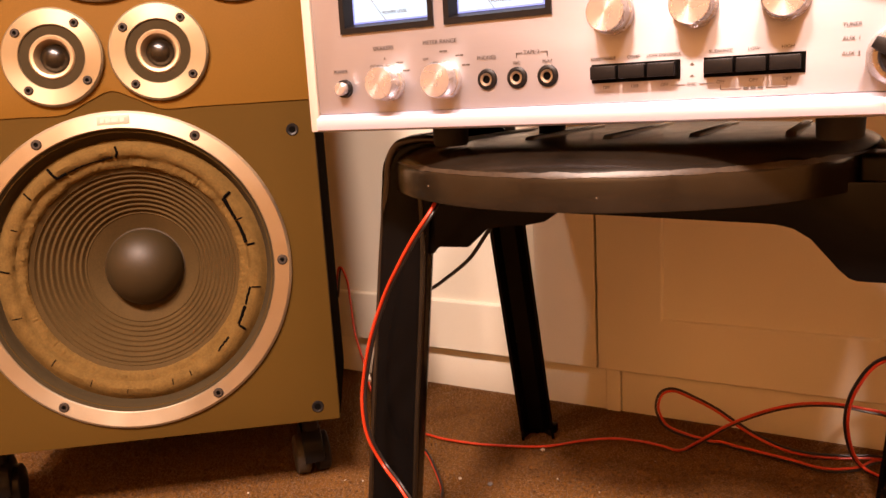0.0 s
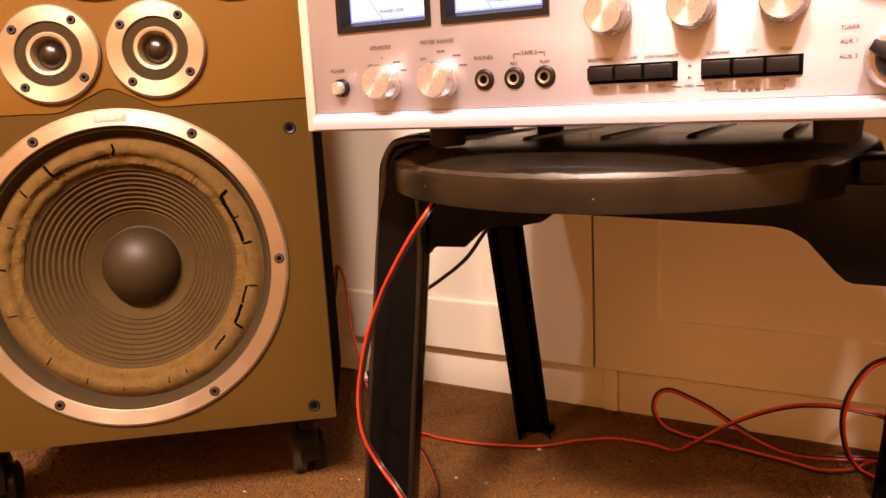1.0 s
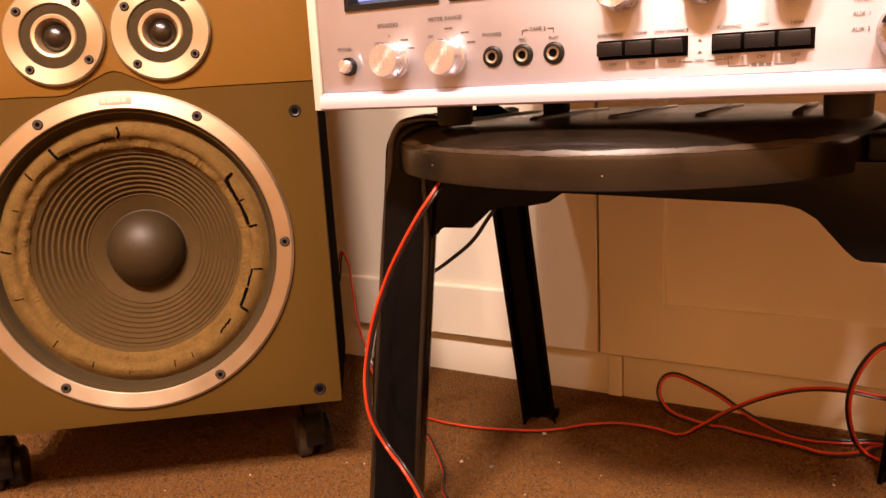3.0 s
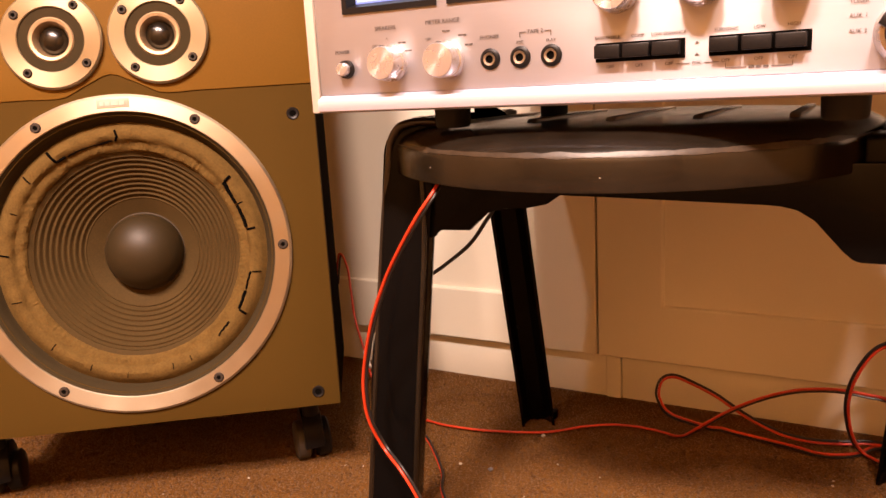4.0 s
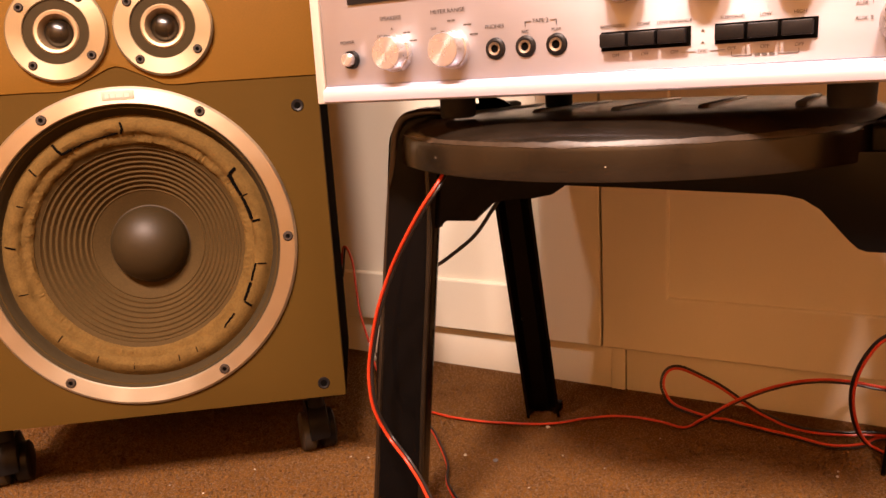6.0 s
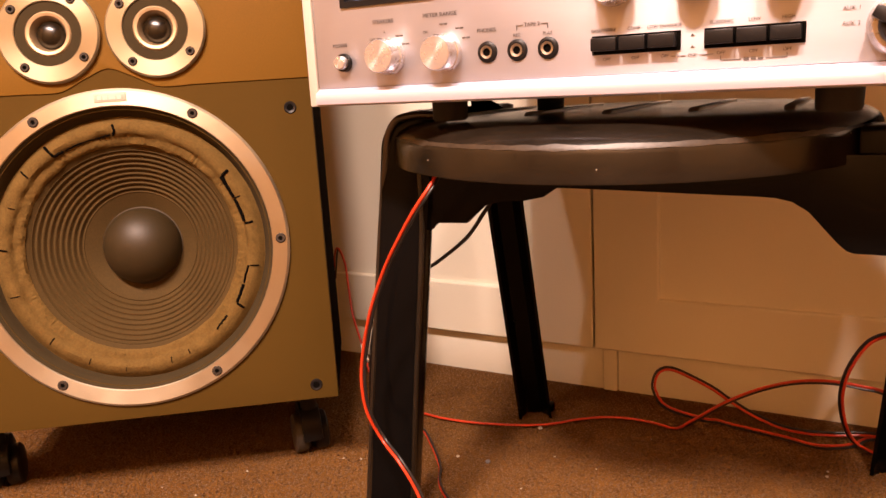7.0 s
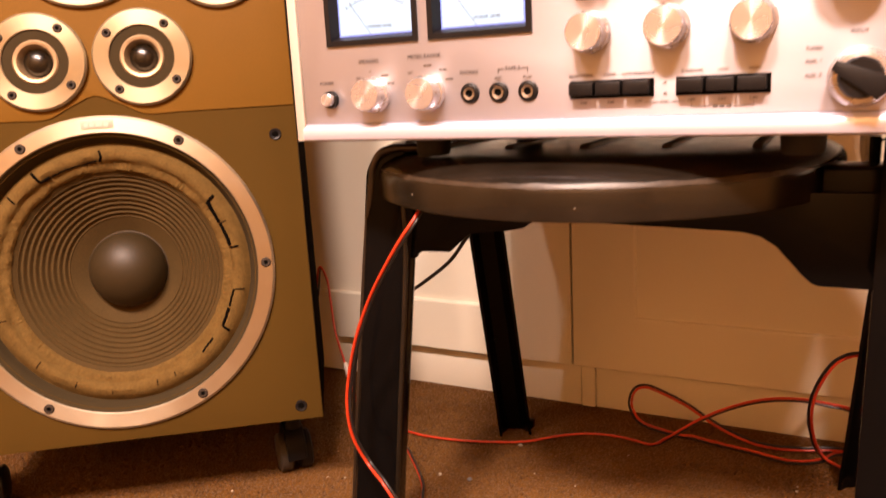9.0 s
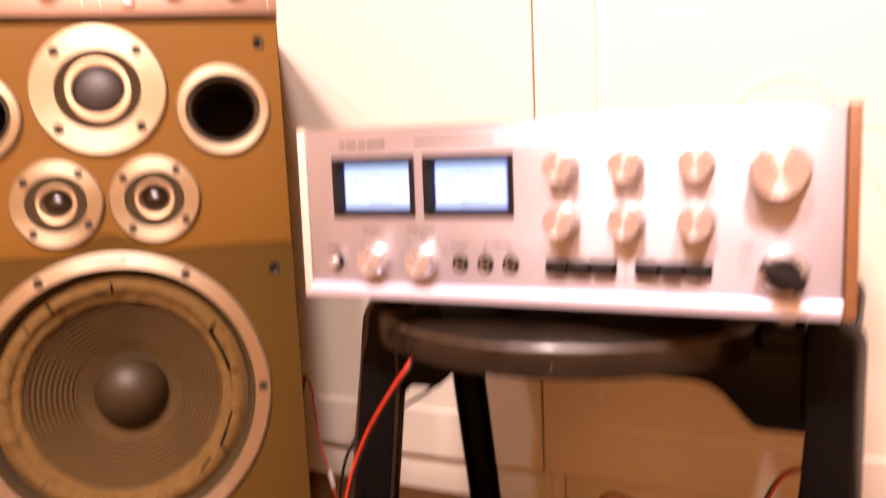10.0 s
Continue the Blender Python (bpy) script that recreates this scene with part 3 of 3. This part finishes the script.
def amp_lettering(am):
    S = 0.0042
    lettering("POWER", 0.0038, am, 0.0232, 0.0452)
    lettering("SPEAKERS", S, am, 0.0631, 0.0601)
    lettering("METER RANGE", S, am, 0.1109, 0.0612)
    lettering("PHONES", 0.0038, am, 0.1470, 0.0478)
    lettering("TAPE 2", 0.0038, am, 0.1808, 0.0492)
    lettering("REC", 0.003, am, 0.1697, 0.0428)
    lettering("PLAY", 0.003, am, 0.1919, 0.0428)
    for a, b in ((0.1697, 0.1740), (0.1876, 0.1919)):
        dash(am, a, b, 0.0490, 0.0494)
    dash(am, 0.1695, 0.1699, 0.0460, 0.0494)
    dash(am, 0.1917, 0.1921, 0.0460, 0.0494)
    for x, z, s in ((0.0530, 0.0478, "OFF"), (0.0640, 0.0525, "A"), (0.0990, 0.0498, "OFF")):
        lettering(s, 0.0026, am, x, z)
    for x, z in ((0.0765, 0.0490), (0.0815, 0.0430), (0.1135, 0.0545), (0.1262, 0.0508), (0.1310, 0.0440)):
        dash(am, x - 0.0030, x - 0.0004, z - 0.0006, z + 0.0006, "printed_bar")
        dash(am, x + 0.0002, x + 0.0030, z - 0.0006, z + 0.0006, "printed_bar")
    for x, s in ((0.2300, "BASS/TREBLE"), (0.2495, "COMP"), (0.2685, "LOW ENHANCE"), (0.3025, "SUBSONIC"), (0.3210, "LOW"), (0.3395, "HIGH")):
        lettering(s, 0.0029, am, x, 0.0415)
    for x in (0.2320, 0.2505, 0.2690, 0.3025, 0.3210, 0.3395):
        lettering("OFF", 0.0029, am, x, 0.0232)
    lettering("DISC", 0.0026, am, 0.2857, 0.0228)
    dash(am, 0.2730, 0.2815, 0.0226, 0.0229)
    dash(am, 0.2900, 0.2985, 0.0226, 0.0229)
    for x in (0.3155, 0.3195, 0.3235):
        dash(am, x, x + 0.0030, 0.0182, 0.0196, "printed_bar")
    for a, b in ((0.3025, 0.3140), (0.3280, 0.3395)):
        dash(am, a, b, 0.0187, 0.0190)
    for a in (0.3023, 0.3393):
        dash(am, a, a + 0.0003, 0.0187, 0.0215)
    for z in (0.0345, 0.0275):
        part("printed_mark", prism([(0.2845, z), (0.2869, z), (0.2857, z + 0.0012)], -0.0007, -0.0001), INK, am, smooth=False)
    for z, s in ((0.0510, "TUNER"), (0.0435, "AUX. 1"), (0.0352, "AUX. 2")):
        lettering(s, 0.0030, am, 0.3720, z)
    lettering("INPUT", 0.0034, am, 0.3955, 0.0595)
    for x in (0.2365, 0.2870):
        dash(am, x - 0.009, x - 0.001, 0.0908, 0.0924, "printed_bar")
        dash(am, x, x + 0.009, 0.0908, 0.0924, "printed_bar")
    dash(am, 0.3345, 0.3415, 0.0909, 0.0923, "printed_bar")
    # maker's name and model line above the meters, as plain bars
    for x0, x1 in ((0.0350, 0.0400), (0.0415, 0.0520), (0.0540, 0.0610), (0.0625, 0.0800)):
        dash(am, x0, x1, 0.1345, 0.1375, "printed_bar")
    dash(am, 0.108, 0.180, 0.1350, 0.1366, "printed_bar")


amplifier()


# ---- plastic stool ----
C = (0.170, 0.686)
STOOL = pose(C[0], C[1], 0, 0, 0, -29.0)
SEAT_T = 0.4212
SEAT_R = 0.1985


def seat_radius(a):
    """Plan of the seat: round, a little fuller towards the front left."""
    return SEAT_R + 0.011 * math.exp(-((a - 3.50) / 0.42) ** 2)


def seat_top(y):
    """Fall of the seat's top towards the back."""
    return 0.030 * max(0.0, y + 0.15)


def seat_mesh():
    """Seat with a rolled front edge and a hanging rim; its top dips towards the back."""
    bm = bmesh.new()
    n = 128
    prof = [(0.0, 0.4180), (0.35, 0.4182), (0.60, 0.4184), (0.80, 0.4178), (0.89, 0.4160), (0.935, 0.4130), (0.965, 0.4095), (0.985, 0.4060), (0.9955, 0.4025), (1.000, 0.3987), (1.001, 0.392),
            (1.003, 0.3805), (1.001, 0.3788), (0.992, 0.3786), (0.984, 0.3800), (0.978, 0.3930), (0.95, 0.3995), (0.80, 0.4045), (0.3, 0.4060)]
    rings = []
    for q, z in prof:
        ring = []
        for k in range(n if q else 1):
            a = 2 * math.pi * k / n
            x, y = seat_radius(a) * q * math.cos(a), seat_radius(a) * q * math.sin(a)
            ring.append(bm.verts.new((x, y, z - seat_top(y) * (min(1.0, max(0.0, (0.99 - q) / 0.16)) if z > 0.4035 else 0))))
        rings.append(ring)
    for a, b in zip(rings, rings[1:]):
        for k in range(n):
            f = list(dict.fromkeys([a[k % len(a)], a[(k + 1) % len(a)], b[(k + 1) % len(b)], b[k % len(b)]]))
            if len(f) > 2:
                bm.faces.new(f)
    bm.faces.new(rings[-1])
    return bm


def channel_leg(top, foot, turn, w=0.062, d=0.050, th=0.004, side=1):
    """A moulded U-shaped leg with rounded shoulder; open side faces the stool's middle."""
    bm = bmesh.new()
    z0, z1 = 0.0, SEAT_T + 0.003
    levels = [z0, 0.10, 0.20, 0.30, 0.36] + [z1 - 0.030 + 0.030 * math.sin(q) for q in np.linspace(0, math.pi / 2, 9)]
    rows = []
    R = Matrix.Rotation(turn, 2)
    for z in levels:
        q = z / z1
        cx, cy = foot[0] + (top[0] - foot[0]) * q, foot[1] + (top[1] - foot[1]) * q
        k = 1.0 - 0.05 * q
        inset = 0.030 * (1 - math.sqrt(max(0, 1 - (max(0, z - z1 + 0.030) / 0.030) ** 2)))
        hw, out = w / 2 * k, d / 2
        hd = out
        ha, hb = hw - (inset if side < 0 else 0), hw - (inset if side > 0 else 0)
        e = 0.012
        prof = [(-ha, -hd), (-ha, out - e), (-ha + 0.003, out - 0.003), (-ha + e, out), (hb - e, out), (hb - 0.003, out - 0.003), (hb, out - e), (hb, -hd),
                (hb - th, -hd), (hb - th, out - e - th), (hb - e, out - th), (-ha + e, out - th), (-ha + th, out - e - th), (-ha + th, -hd)]
        ring = []
        for x, y in prof:
            v = R @ Vector((x, y))
            ring.append(bm.verts.new((cx + v.x, cy + v.y, z)))
        rows.append(ring)
    m = len(rows[0])
    for a, b in zip(rows, rows[1:]):
        for k in range(m):
            bm.faces.new((a[k], a[(k + 1) % m], b[(k + 1) % m], b[k]))
    bm.faces.new(rows[0])
    bm.faces.new(rows[-1])
    return bm


def apron(outline, y0, y1, turn, at):
    bm = prism(outline, y0, y1, 0.0015)
    M = Matrix.Translation((at[0], at[1], 0)) @ Matrix.Rotation(turn, 4, "Z")
    bmesh.ops.transform(bm, matrix=M, verts=bm.verts)
    return bm


def stool():
    st = thing("plastic_stool", STOOL, "worn black moulded plastic stool with channel legs", "stool")
    part("seat", seat_mesh(), STOOLP, st, "scuffed black seat with a rolled rim")
    inv = STOOL.inverted()

    def local(x, y):
        v = inv @ Vector((x, y, 0))
        return v.x, v.y
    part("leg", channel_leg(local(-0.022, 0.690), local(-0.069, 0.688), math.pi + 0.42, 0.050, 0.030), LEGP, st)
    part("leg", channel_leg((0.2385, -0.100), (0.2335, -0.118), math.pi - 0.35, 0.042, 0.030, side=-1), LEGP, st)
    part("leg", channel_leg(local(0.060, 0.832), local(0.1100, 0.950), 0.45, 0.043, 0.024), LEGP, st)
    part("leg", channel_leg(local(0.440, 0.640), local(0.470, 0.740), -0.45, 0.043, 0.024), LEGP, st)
    edge = [(-0.2375, -0.119, 0.001), (-0.2320, -0.117, 0.039), (-0.2140, -0.114, 0.18), (-0.1960, -0.110, 0.32), (-0.1855, -0.109, 0.385), (-0.1815, -0.109, 0.405), (-0.1740, -0.108, 0.4165), (-0.1640, -0.107, 0.4205), (-0.150, -0.104, 0.4215), (-0.130, -0.098, 0.4195)]
    # lighter, shinier plastic stands in for light caught along this edge
    part("leg_flange", tube(smooth_path(edge, 8), 0.0036, 10), FLANGE, st, "rounded edge of the front leg, lightened as if lit")
    part("leg_flange", tube(smooth_path([(-0.1565, -0.103, 0.375), (-0.1585, -0.104, 0.31), (-0.172, -0.112, 0.16), (-0.186, -0.118, 0.001)], 8), 0.0026, 10), STOOLP, st)
    part("foot_toe", box(-0.008, 0.008, -0.006, 0.006, 0, 0.012, 0.002), LEGP, st).matrix_basis = Matrix.Translation((*local(0.130, 0.962), 0))
    part("gusset", box(0.181, 0.228, -0.088, -0.056, 0.35, 0.404, 0.004), LEGP, st)
    # paler brownish band along the front edge, ragged
    bm, rows = bmesh.new(), []
    for k in range(161):
        a = radians(212 + 134 * k / 160)
        w = 0.5 + 0.9 * abs(noise.noise(Vector((a * 9, 0.3, 0)))) + 0.12 * noise.noise(Vector((a * 55, 1.7, 0)))
        w *= min(1.0, 6 * k / 160, 6 * (160 - k) / 160)
        ring = []
        for f in (1.0, 0.35, -0.3, -0.9):
            z = 0.4034 + 0.0026 * w * f
            q = np.interp(z, [0.3987, 0.4025, 0.4060, 0.4095], [1.000, 0.9955, 0.985, 0.965])
            r = seat_radius(a) * q + 0.0004
            ring.append(bm.verts.new((r * math.cos(a), r * math.sin(a), z + 0.0002)))
        rows.append(ring)
    for p, q in zip(rows, rows[1:]):
        for k in range(3):
            bm.faces.new((p[k], q[k], q[k + 1], p[k + 1]))
    part("pale_edge", bm, EDGEBAND, st, "paler brownish band along the seat edge")
    # ribs in a much paler plastic than the seat
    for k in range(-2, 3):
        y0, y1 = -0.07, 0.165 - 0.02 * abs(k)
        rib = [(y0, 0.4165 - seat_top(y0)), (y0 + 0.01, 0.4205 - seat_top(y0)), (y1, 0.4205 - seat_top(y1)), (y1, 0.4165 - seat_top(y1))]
        part("seat_rib", apron(rib, -0.004, 0.004, math.pi / 2, (k * 0.068, 0)), RIBP, st, "raised pale rib")
    z = 0.3985
    front = [(-0.165, z), (-0.168, 0.309), (-0.160, 0.3095), (-0.158, 0.317), (-0.153, 0.3185), (-0.151, 0.3215), (-0.146, 0.325), (-0.1176, 0.326), (-0.100, 0.342), (-0.082, 0.3460), (-0.064, 0.347), (-0.046, 0.3508), (-0.034, 0.3588),
             (0.0126, 0.3582), (0.0765, 0.3565), (0.120, 0.3552), (0.1307, 0.3545), (0.1418, 0.3520), (0.1529, 0.3450), (0.1716, 0.3238), (0.178, 0.3180), (0.1830, 0.3163), (0.222, 0.3160), (0.226, 0.306), (0.236, 0.306), (0.238, 0.386), (0.170, 0.386)]
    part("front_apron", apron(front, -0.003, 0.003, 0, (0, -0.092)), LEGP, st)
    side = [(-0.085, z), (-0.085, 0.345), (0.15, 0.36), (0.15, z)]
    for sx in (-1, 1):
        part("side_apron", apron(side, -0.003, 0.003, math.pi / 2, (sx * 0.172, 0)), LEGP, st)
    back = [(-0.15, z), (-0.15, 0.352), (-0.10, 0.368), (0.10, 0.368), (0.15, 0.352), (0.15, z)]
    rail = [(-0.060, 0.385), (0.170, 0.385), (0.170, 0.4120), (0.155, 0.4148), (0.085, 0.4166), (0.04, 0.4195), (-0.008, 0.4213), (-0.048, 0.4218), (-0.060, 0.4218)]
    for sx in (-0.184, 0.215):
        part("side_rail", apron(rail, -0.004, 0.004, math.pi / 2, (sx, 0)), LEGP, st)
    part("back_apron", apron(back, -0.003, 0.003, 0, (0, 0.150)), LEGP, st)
    for deg, z in ((236, 0.391), (279, 0.389), (337, 0.400), (333, 0.400)):
        a = radians(deg)
        r = seat_radius(a) * (1.001 if z < 0.396 else 0.996)
        bm = bmesh.new()
        bmesh.ops.create_icosphere(bm, subdivisions=1, radius=0.0006)
        bmesh.ops.translate(bm, verts=bm.verts, vec=(r * math.cos(a), r * math.sin(a), z))
        part("paint_speck", bm, CRUMB, st, "tiny white paint speck")
    return st


stool()


# ---- cables ----
def twin_cable(name, pts, label, r=0.00145, twist=9.0, phase=0.0, group="speaker cables"):
    """Red and black flat twin cable: two cores side by side, turning slowly along the run."""
    path = smooth_path(pts, 12)
    ob = thing(name, Matrix.Identity(4), label, "cable", group)
    length, a, b, s = 0.0, [], [], None
    for i, q in enumerate(path):
        t = (path[min(i + 1, len(path) - 1)] - path[max(i - 1, 0)]).normalized()
        if i:
            length += (q - path[i - 1]).length
        if s is None:
            s = t.cross(Vector((0.25, 0.9, 0.3)))
        s = (s - t * s.dot(t)).normalized()
        u = t.cross(s)
        w = phase + twist * math.sin(length * 3.0)
        off = (math.cos(w) * s + math.sin(w) * u) * r
        lift = Vector((0, 0, max(0, 0.0015 + r - (q.z - abs(off.z)))))
        a.append(q + off + lift)
        b.append(q - off + lift)
    part("red_core", tube(a, r, 8), RED, ob, "glossy orange-red core")
    part("black_core", tube(b, r, 8), BLACKC, ob, "black core")
    return ob


twin_cable("speaker_cable", [(0.03, 0.66, 0.40), (0.005, 0.62, 0.3836), (-0.0074, 0.60, 0.3691), (-0.022, 0.60, 0.3493), (-0.0393, 0.61, 0.3197), (-0.0519, 0.62, 0.294), (-0.0659, 0.63, 0.2572), (-0.0766, 0.64, 0.2129), (-0.0788, 0.64, 0.1863), (-0.0758, 0.64, 0.1617),
    (-0.0651, 0.64, 0.1361), (-0.050, 0.62, 0.1236), (-0.0364, 0.61, 0.101), (-0.0258, 0.60, 0.0735), (-0.015, 0.585, 0.035), (0.0, 0.575, 0.004), (0.02, 0.60, 0.003), (0.012, 0.68, 0.003), (-0.018, 0.774, 0.003), (-0.019, 0.824, 0.003), (-0.029, 0.881, 0.003), (-0.042, 0.926, 0.003), (-0.075, 0.975, 0.003)],
    "red and black twin cable hanging from the stool seat", 0.00145, 0.5, 3.3)
run = twin_cable("speaker_cable", [(-0.169, 1.162, 0.150), (-0.160, 1.157, 0.197), (-0.150, 1.151, 0.178), (-0.146, 1.138, 0.146), (-0.140, 1.112, 0.106), (-0.124, 1.057, 0.077), (-0.113, 1.016, 0.055), (-0.09, 0.99, 0.012), (-0.042, 0.971, 0.003), (-0.010, 0.949, 0.003), (0.042, 0.927, 0.003), (0.112, 0.913, 0.003), (0.166, 0.922, 0.003), (0.209, 0.921, 0.003), (0.248, 0.902, 0.003), (0.275, 0.875, 0.006),
    (0.287, 0.845, 0.030), (0.320, 0.830, 0.058), (0.355, 0.822, 0.075), (0.390, 0.814, 0.085), (0.420, 0.797, 0.091), (0.448, 0.781, 0.090), (0.475, 0.765, 0.084), (0.53, 0.73, 0.05), (0.56, 0.70, 0.003)],
    "red and black twin cable lying along the carpet by the plinth", 0.0016, 0.6, 0.3)
part("sleeve", tube([Vector((-0.122, 1.046, 0.079)), Vector((-0.119, 1.036, 0.072)), Vector((-0.115, 1.022, 0.064))], 0.0034, 10), WHITEC, run, "white tape sleeve")
twin_cable("speaker_cable", [(0.62, 0.72, 0.003), (0.56, 0.775, 0.006), (0.490, 0.815, 0.012), (0.451, 0.831, 0.008), (0.422, 0.847, 0.005), (0.395, 0.857, 0.010), (0.367, 0.867, 0.023), (0.344, 0.874, 0.038), (0.321, 0.881, 0.055), (0.297, 0.889, 0.068), (0.276, 0.895, 0.077), (0.262, 0.897, 0.075), (0.253, 0.891, 0.066), (0.252, 0.884, 0.052),
    (0.268, 0.885, 0.030), (0.323, 0.893, 0.004), (0.346, 0.876, 0.003), (0.370, 0.856, 0.003), (0.397, 0.833, 0.003), (0.416, 0.814, 0.003), (0.437, 0.807, 0.003), (0.462, 0.809, 0.004), (0.494, 0.821, 0.004), (0.56, 0.80, 0.003)],
    "red and black twin cable in a loose loop against the plinth", 0.0016, 0.9, 0.2)
twin_cable("speaker_cable", [(0.50, 0.742, 0.150), (0.470, 0.757, 0.158), (0.453, 0.767, 0.151), (0.442, 0.773, 0.136), (0.432, 0.778, 0.111), (0.430, 0.784, 0.084), (0.435, 0.790, 0.058), (0.446, 0.797, 0.030), (0.463, 0.805, 0.008), (0.474, 0.783, 0.003), (0.478, 0.759, 0.003), (0.49, 0.72, 0.003)],
    "red and black twin cable arching up from the carpet", 0.0017, 0.8, 0.2)


def single_cable(name, pts, r, mat, label):
    ob = link(name, tube(smooth_path(pts, 12), r, 8), mat, smooth=True)
    return tagged(ob, label, "cable")


single_cable("power_cable", [(0.10, 0.66, 0.40), (0.060, 0.712, 0.349), (0.045, 0.755, 0.319), (0.027, 0.788, 0.286), (0.002, 0.825, 0.257), (-0.019, 0.849, 0.238), (-0.051, 0.867, 0.220), (-0.09, 0.90, 0.15), (-0.11, 0.95, 0.004)], 0.0021, BLACKC, "thin black cable drooping below the stool seat")
single_cable("aerial_cable", [(0.330, 0.69, 0.52), (0.344, 0.702, 0.582), (0.351, 0.698, 0.598), (0.367, 0.689, 0.614), (0.395, 0.673, 0.622), (0.418, 0.660, 0.609), (0.436, 0.650, 0.584), (0.45, 0.64, 0.52)], 0.0028, WHITEC, "white cable arching over the amplifier's back")
single_cable("aerial_cable", [(0.38, 0.66, 0.55), (0.413, 0.63, 0.578), (0.430, 0.61, 0.574), (0.450, 0.60, 0.564), (0.49, 0.58, 0.54), (0.56, 0.60, 0.40)], 0.0026, WHITEC, "white cable behind the amplifier")
single_cable("aerial_cable", [(0.39, 0.66, 0.54), (0.425, 0.62, 0.550), (0.446, 0.60, 0.510), (0.462, 0.59, 0.46), (0.48, 0.60, 0.36), (0.50, 0.62, 0.30)], 0.0026, WHITEC, "white cable hanging behind the amplifier")


# ---- crumbs on the carpet ----
def crumb(x, y, size, mat, label):
    bm = bmesh.new()
    bmesh.ops.create_icosphere(bm, subdivisions=2, radius=size)
    for v in bm.verts:
        v.co *= 1 + 0.35 * noise.noise(v.co * 600 + Vector((x * 90, y * 90, 0)))
        v.co.z = v.co.z * 0.6 + size * 0.5
    ob = link("crumb", bm, mat, smooth=True)
    ob.location = (x, y, 0)
    return tagged(ob, label, "crumb", "crumbs on the carpet")


for x, y, s in ((0.0029, 0.8505, 0.0022), (0.402, 0.7516, 0.0018), (0.408, 0.762, 0.0014), (0.118, 0.835, 0.0014), (-0.115, 0.86, 0.0012), (0.111, 0.9086, 0.0030), (0.16, 0.80, 0.0011), (-0.30, 0.80, 0.0014), (-0.057, 0.847, 0.0013), (-0.2515, 0.848, 0.0015), (0.2413, 0.862, 0.0010), (0.0699, 0.769, 0.0012), (-0.137, 0.864, 0.0014), (-0.346, 0.823, 0.0011)):
    crumb(x, y, s, CRUMB, "tiny pale crumb on the brown carpet")
crumb(0.0381, 0.8314, 0.0034, CHIP, "small grey chip on the brown carpet")


# ---- carpet pile ----
def pile():
    """Short tufts over the open stretch of carpet, in one mesh."""
    rng = np.random.default_rng(7)
    step = 0.0031
    gx, gy = np.meshgrid(np.arange(-0.78, 0.80, step), np.arange(0.42, 1.28, step))
    p = np.stack([gx.ravel(), gy.ravel()], 1) + rng.uniform(-0.4, 0.4, (gx.size, 2)) * step
    n = np.array([-math.sin(radians(-29.34)), math.cos(radians(-29.34))])
    p = p[(p @ n < 0.9803 + 0.012) & (p @ n > 0.35)]
    k = len(p)
    a = rng.uniform(0, 2 * math.pi, k)
    w = rng.uniform(0.0016, 0.0024, k)
    h = rng.uniform(0.0009, 0.0020, k)
    v = np.zeros((k, 4, 3))
    for i in range(3):
        v[:, i, 0] = p[:, 0] + w * np.cos(a + i * 2 * math.pi / 3)
        v[:, i, 1] = p[:, 1] + w * np.sin(a + i * 2 * math.pi / 3)
        v[:, i, 2] = 0.0001
    v[:, 3, :2] = p + rng.normal(0, 0.0016, (k, 2))
    v[:, 3, 2] = h
    base = np.arange(k)[:, None] * 4
    f = np.concatenate([base + np.array([[0, 1, 3]]), base + np.array([[1, 2, 3]]), base + np.array([[2, 0, 3]])])
    me = bpy.data.meshes.new("carpet_pile")
    me.from_pydata(v.reshape(-1, 3).tolist(), [], f.tolist())
    me.materials.append(PILE)
    return tagged(new("carpet_pile", me), "short uneven brown carpet pile", "carpet", kind="stuff")


def pile_material():
    m = material("brown_pile", (0.112, 0.0477, 0.0074), 0.9, 0, 0.14, 22, 0, 260)
    nt = m.node_tree
    b = nt.nodes["Principled BSDF"]
    geo = nt.nodes.new("ShaderNodeNewGeometry")
    rg = nt.nodes.new("ShaderNodeMapRange")
    rg.inputs[3].default_value, rg.inputs[4].default_value = 0.90, 1.12
    nt.links.new(geo.outputs["Random Per Island"], rg.inputs[0])
    mul = nt.nodes.new("ShaderNodeVectorMath")
    mul.operation = "SCALE"
    src = b.inputs["Base Color"].links[0].from_socket
    nt.links.new(src, mul.inputs[0])
    nt.links.new(rg.outputs[0], mul.inputs["Scale"])
    nt.links.new(mul.outputs[0], b.inputs["Base Color"])
    b.inputs["Specular IOR Level"].default_value = 0.25
    return m


PILE = pile_material()
pile()
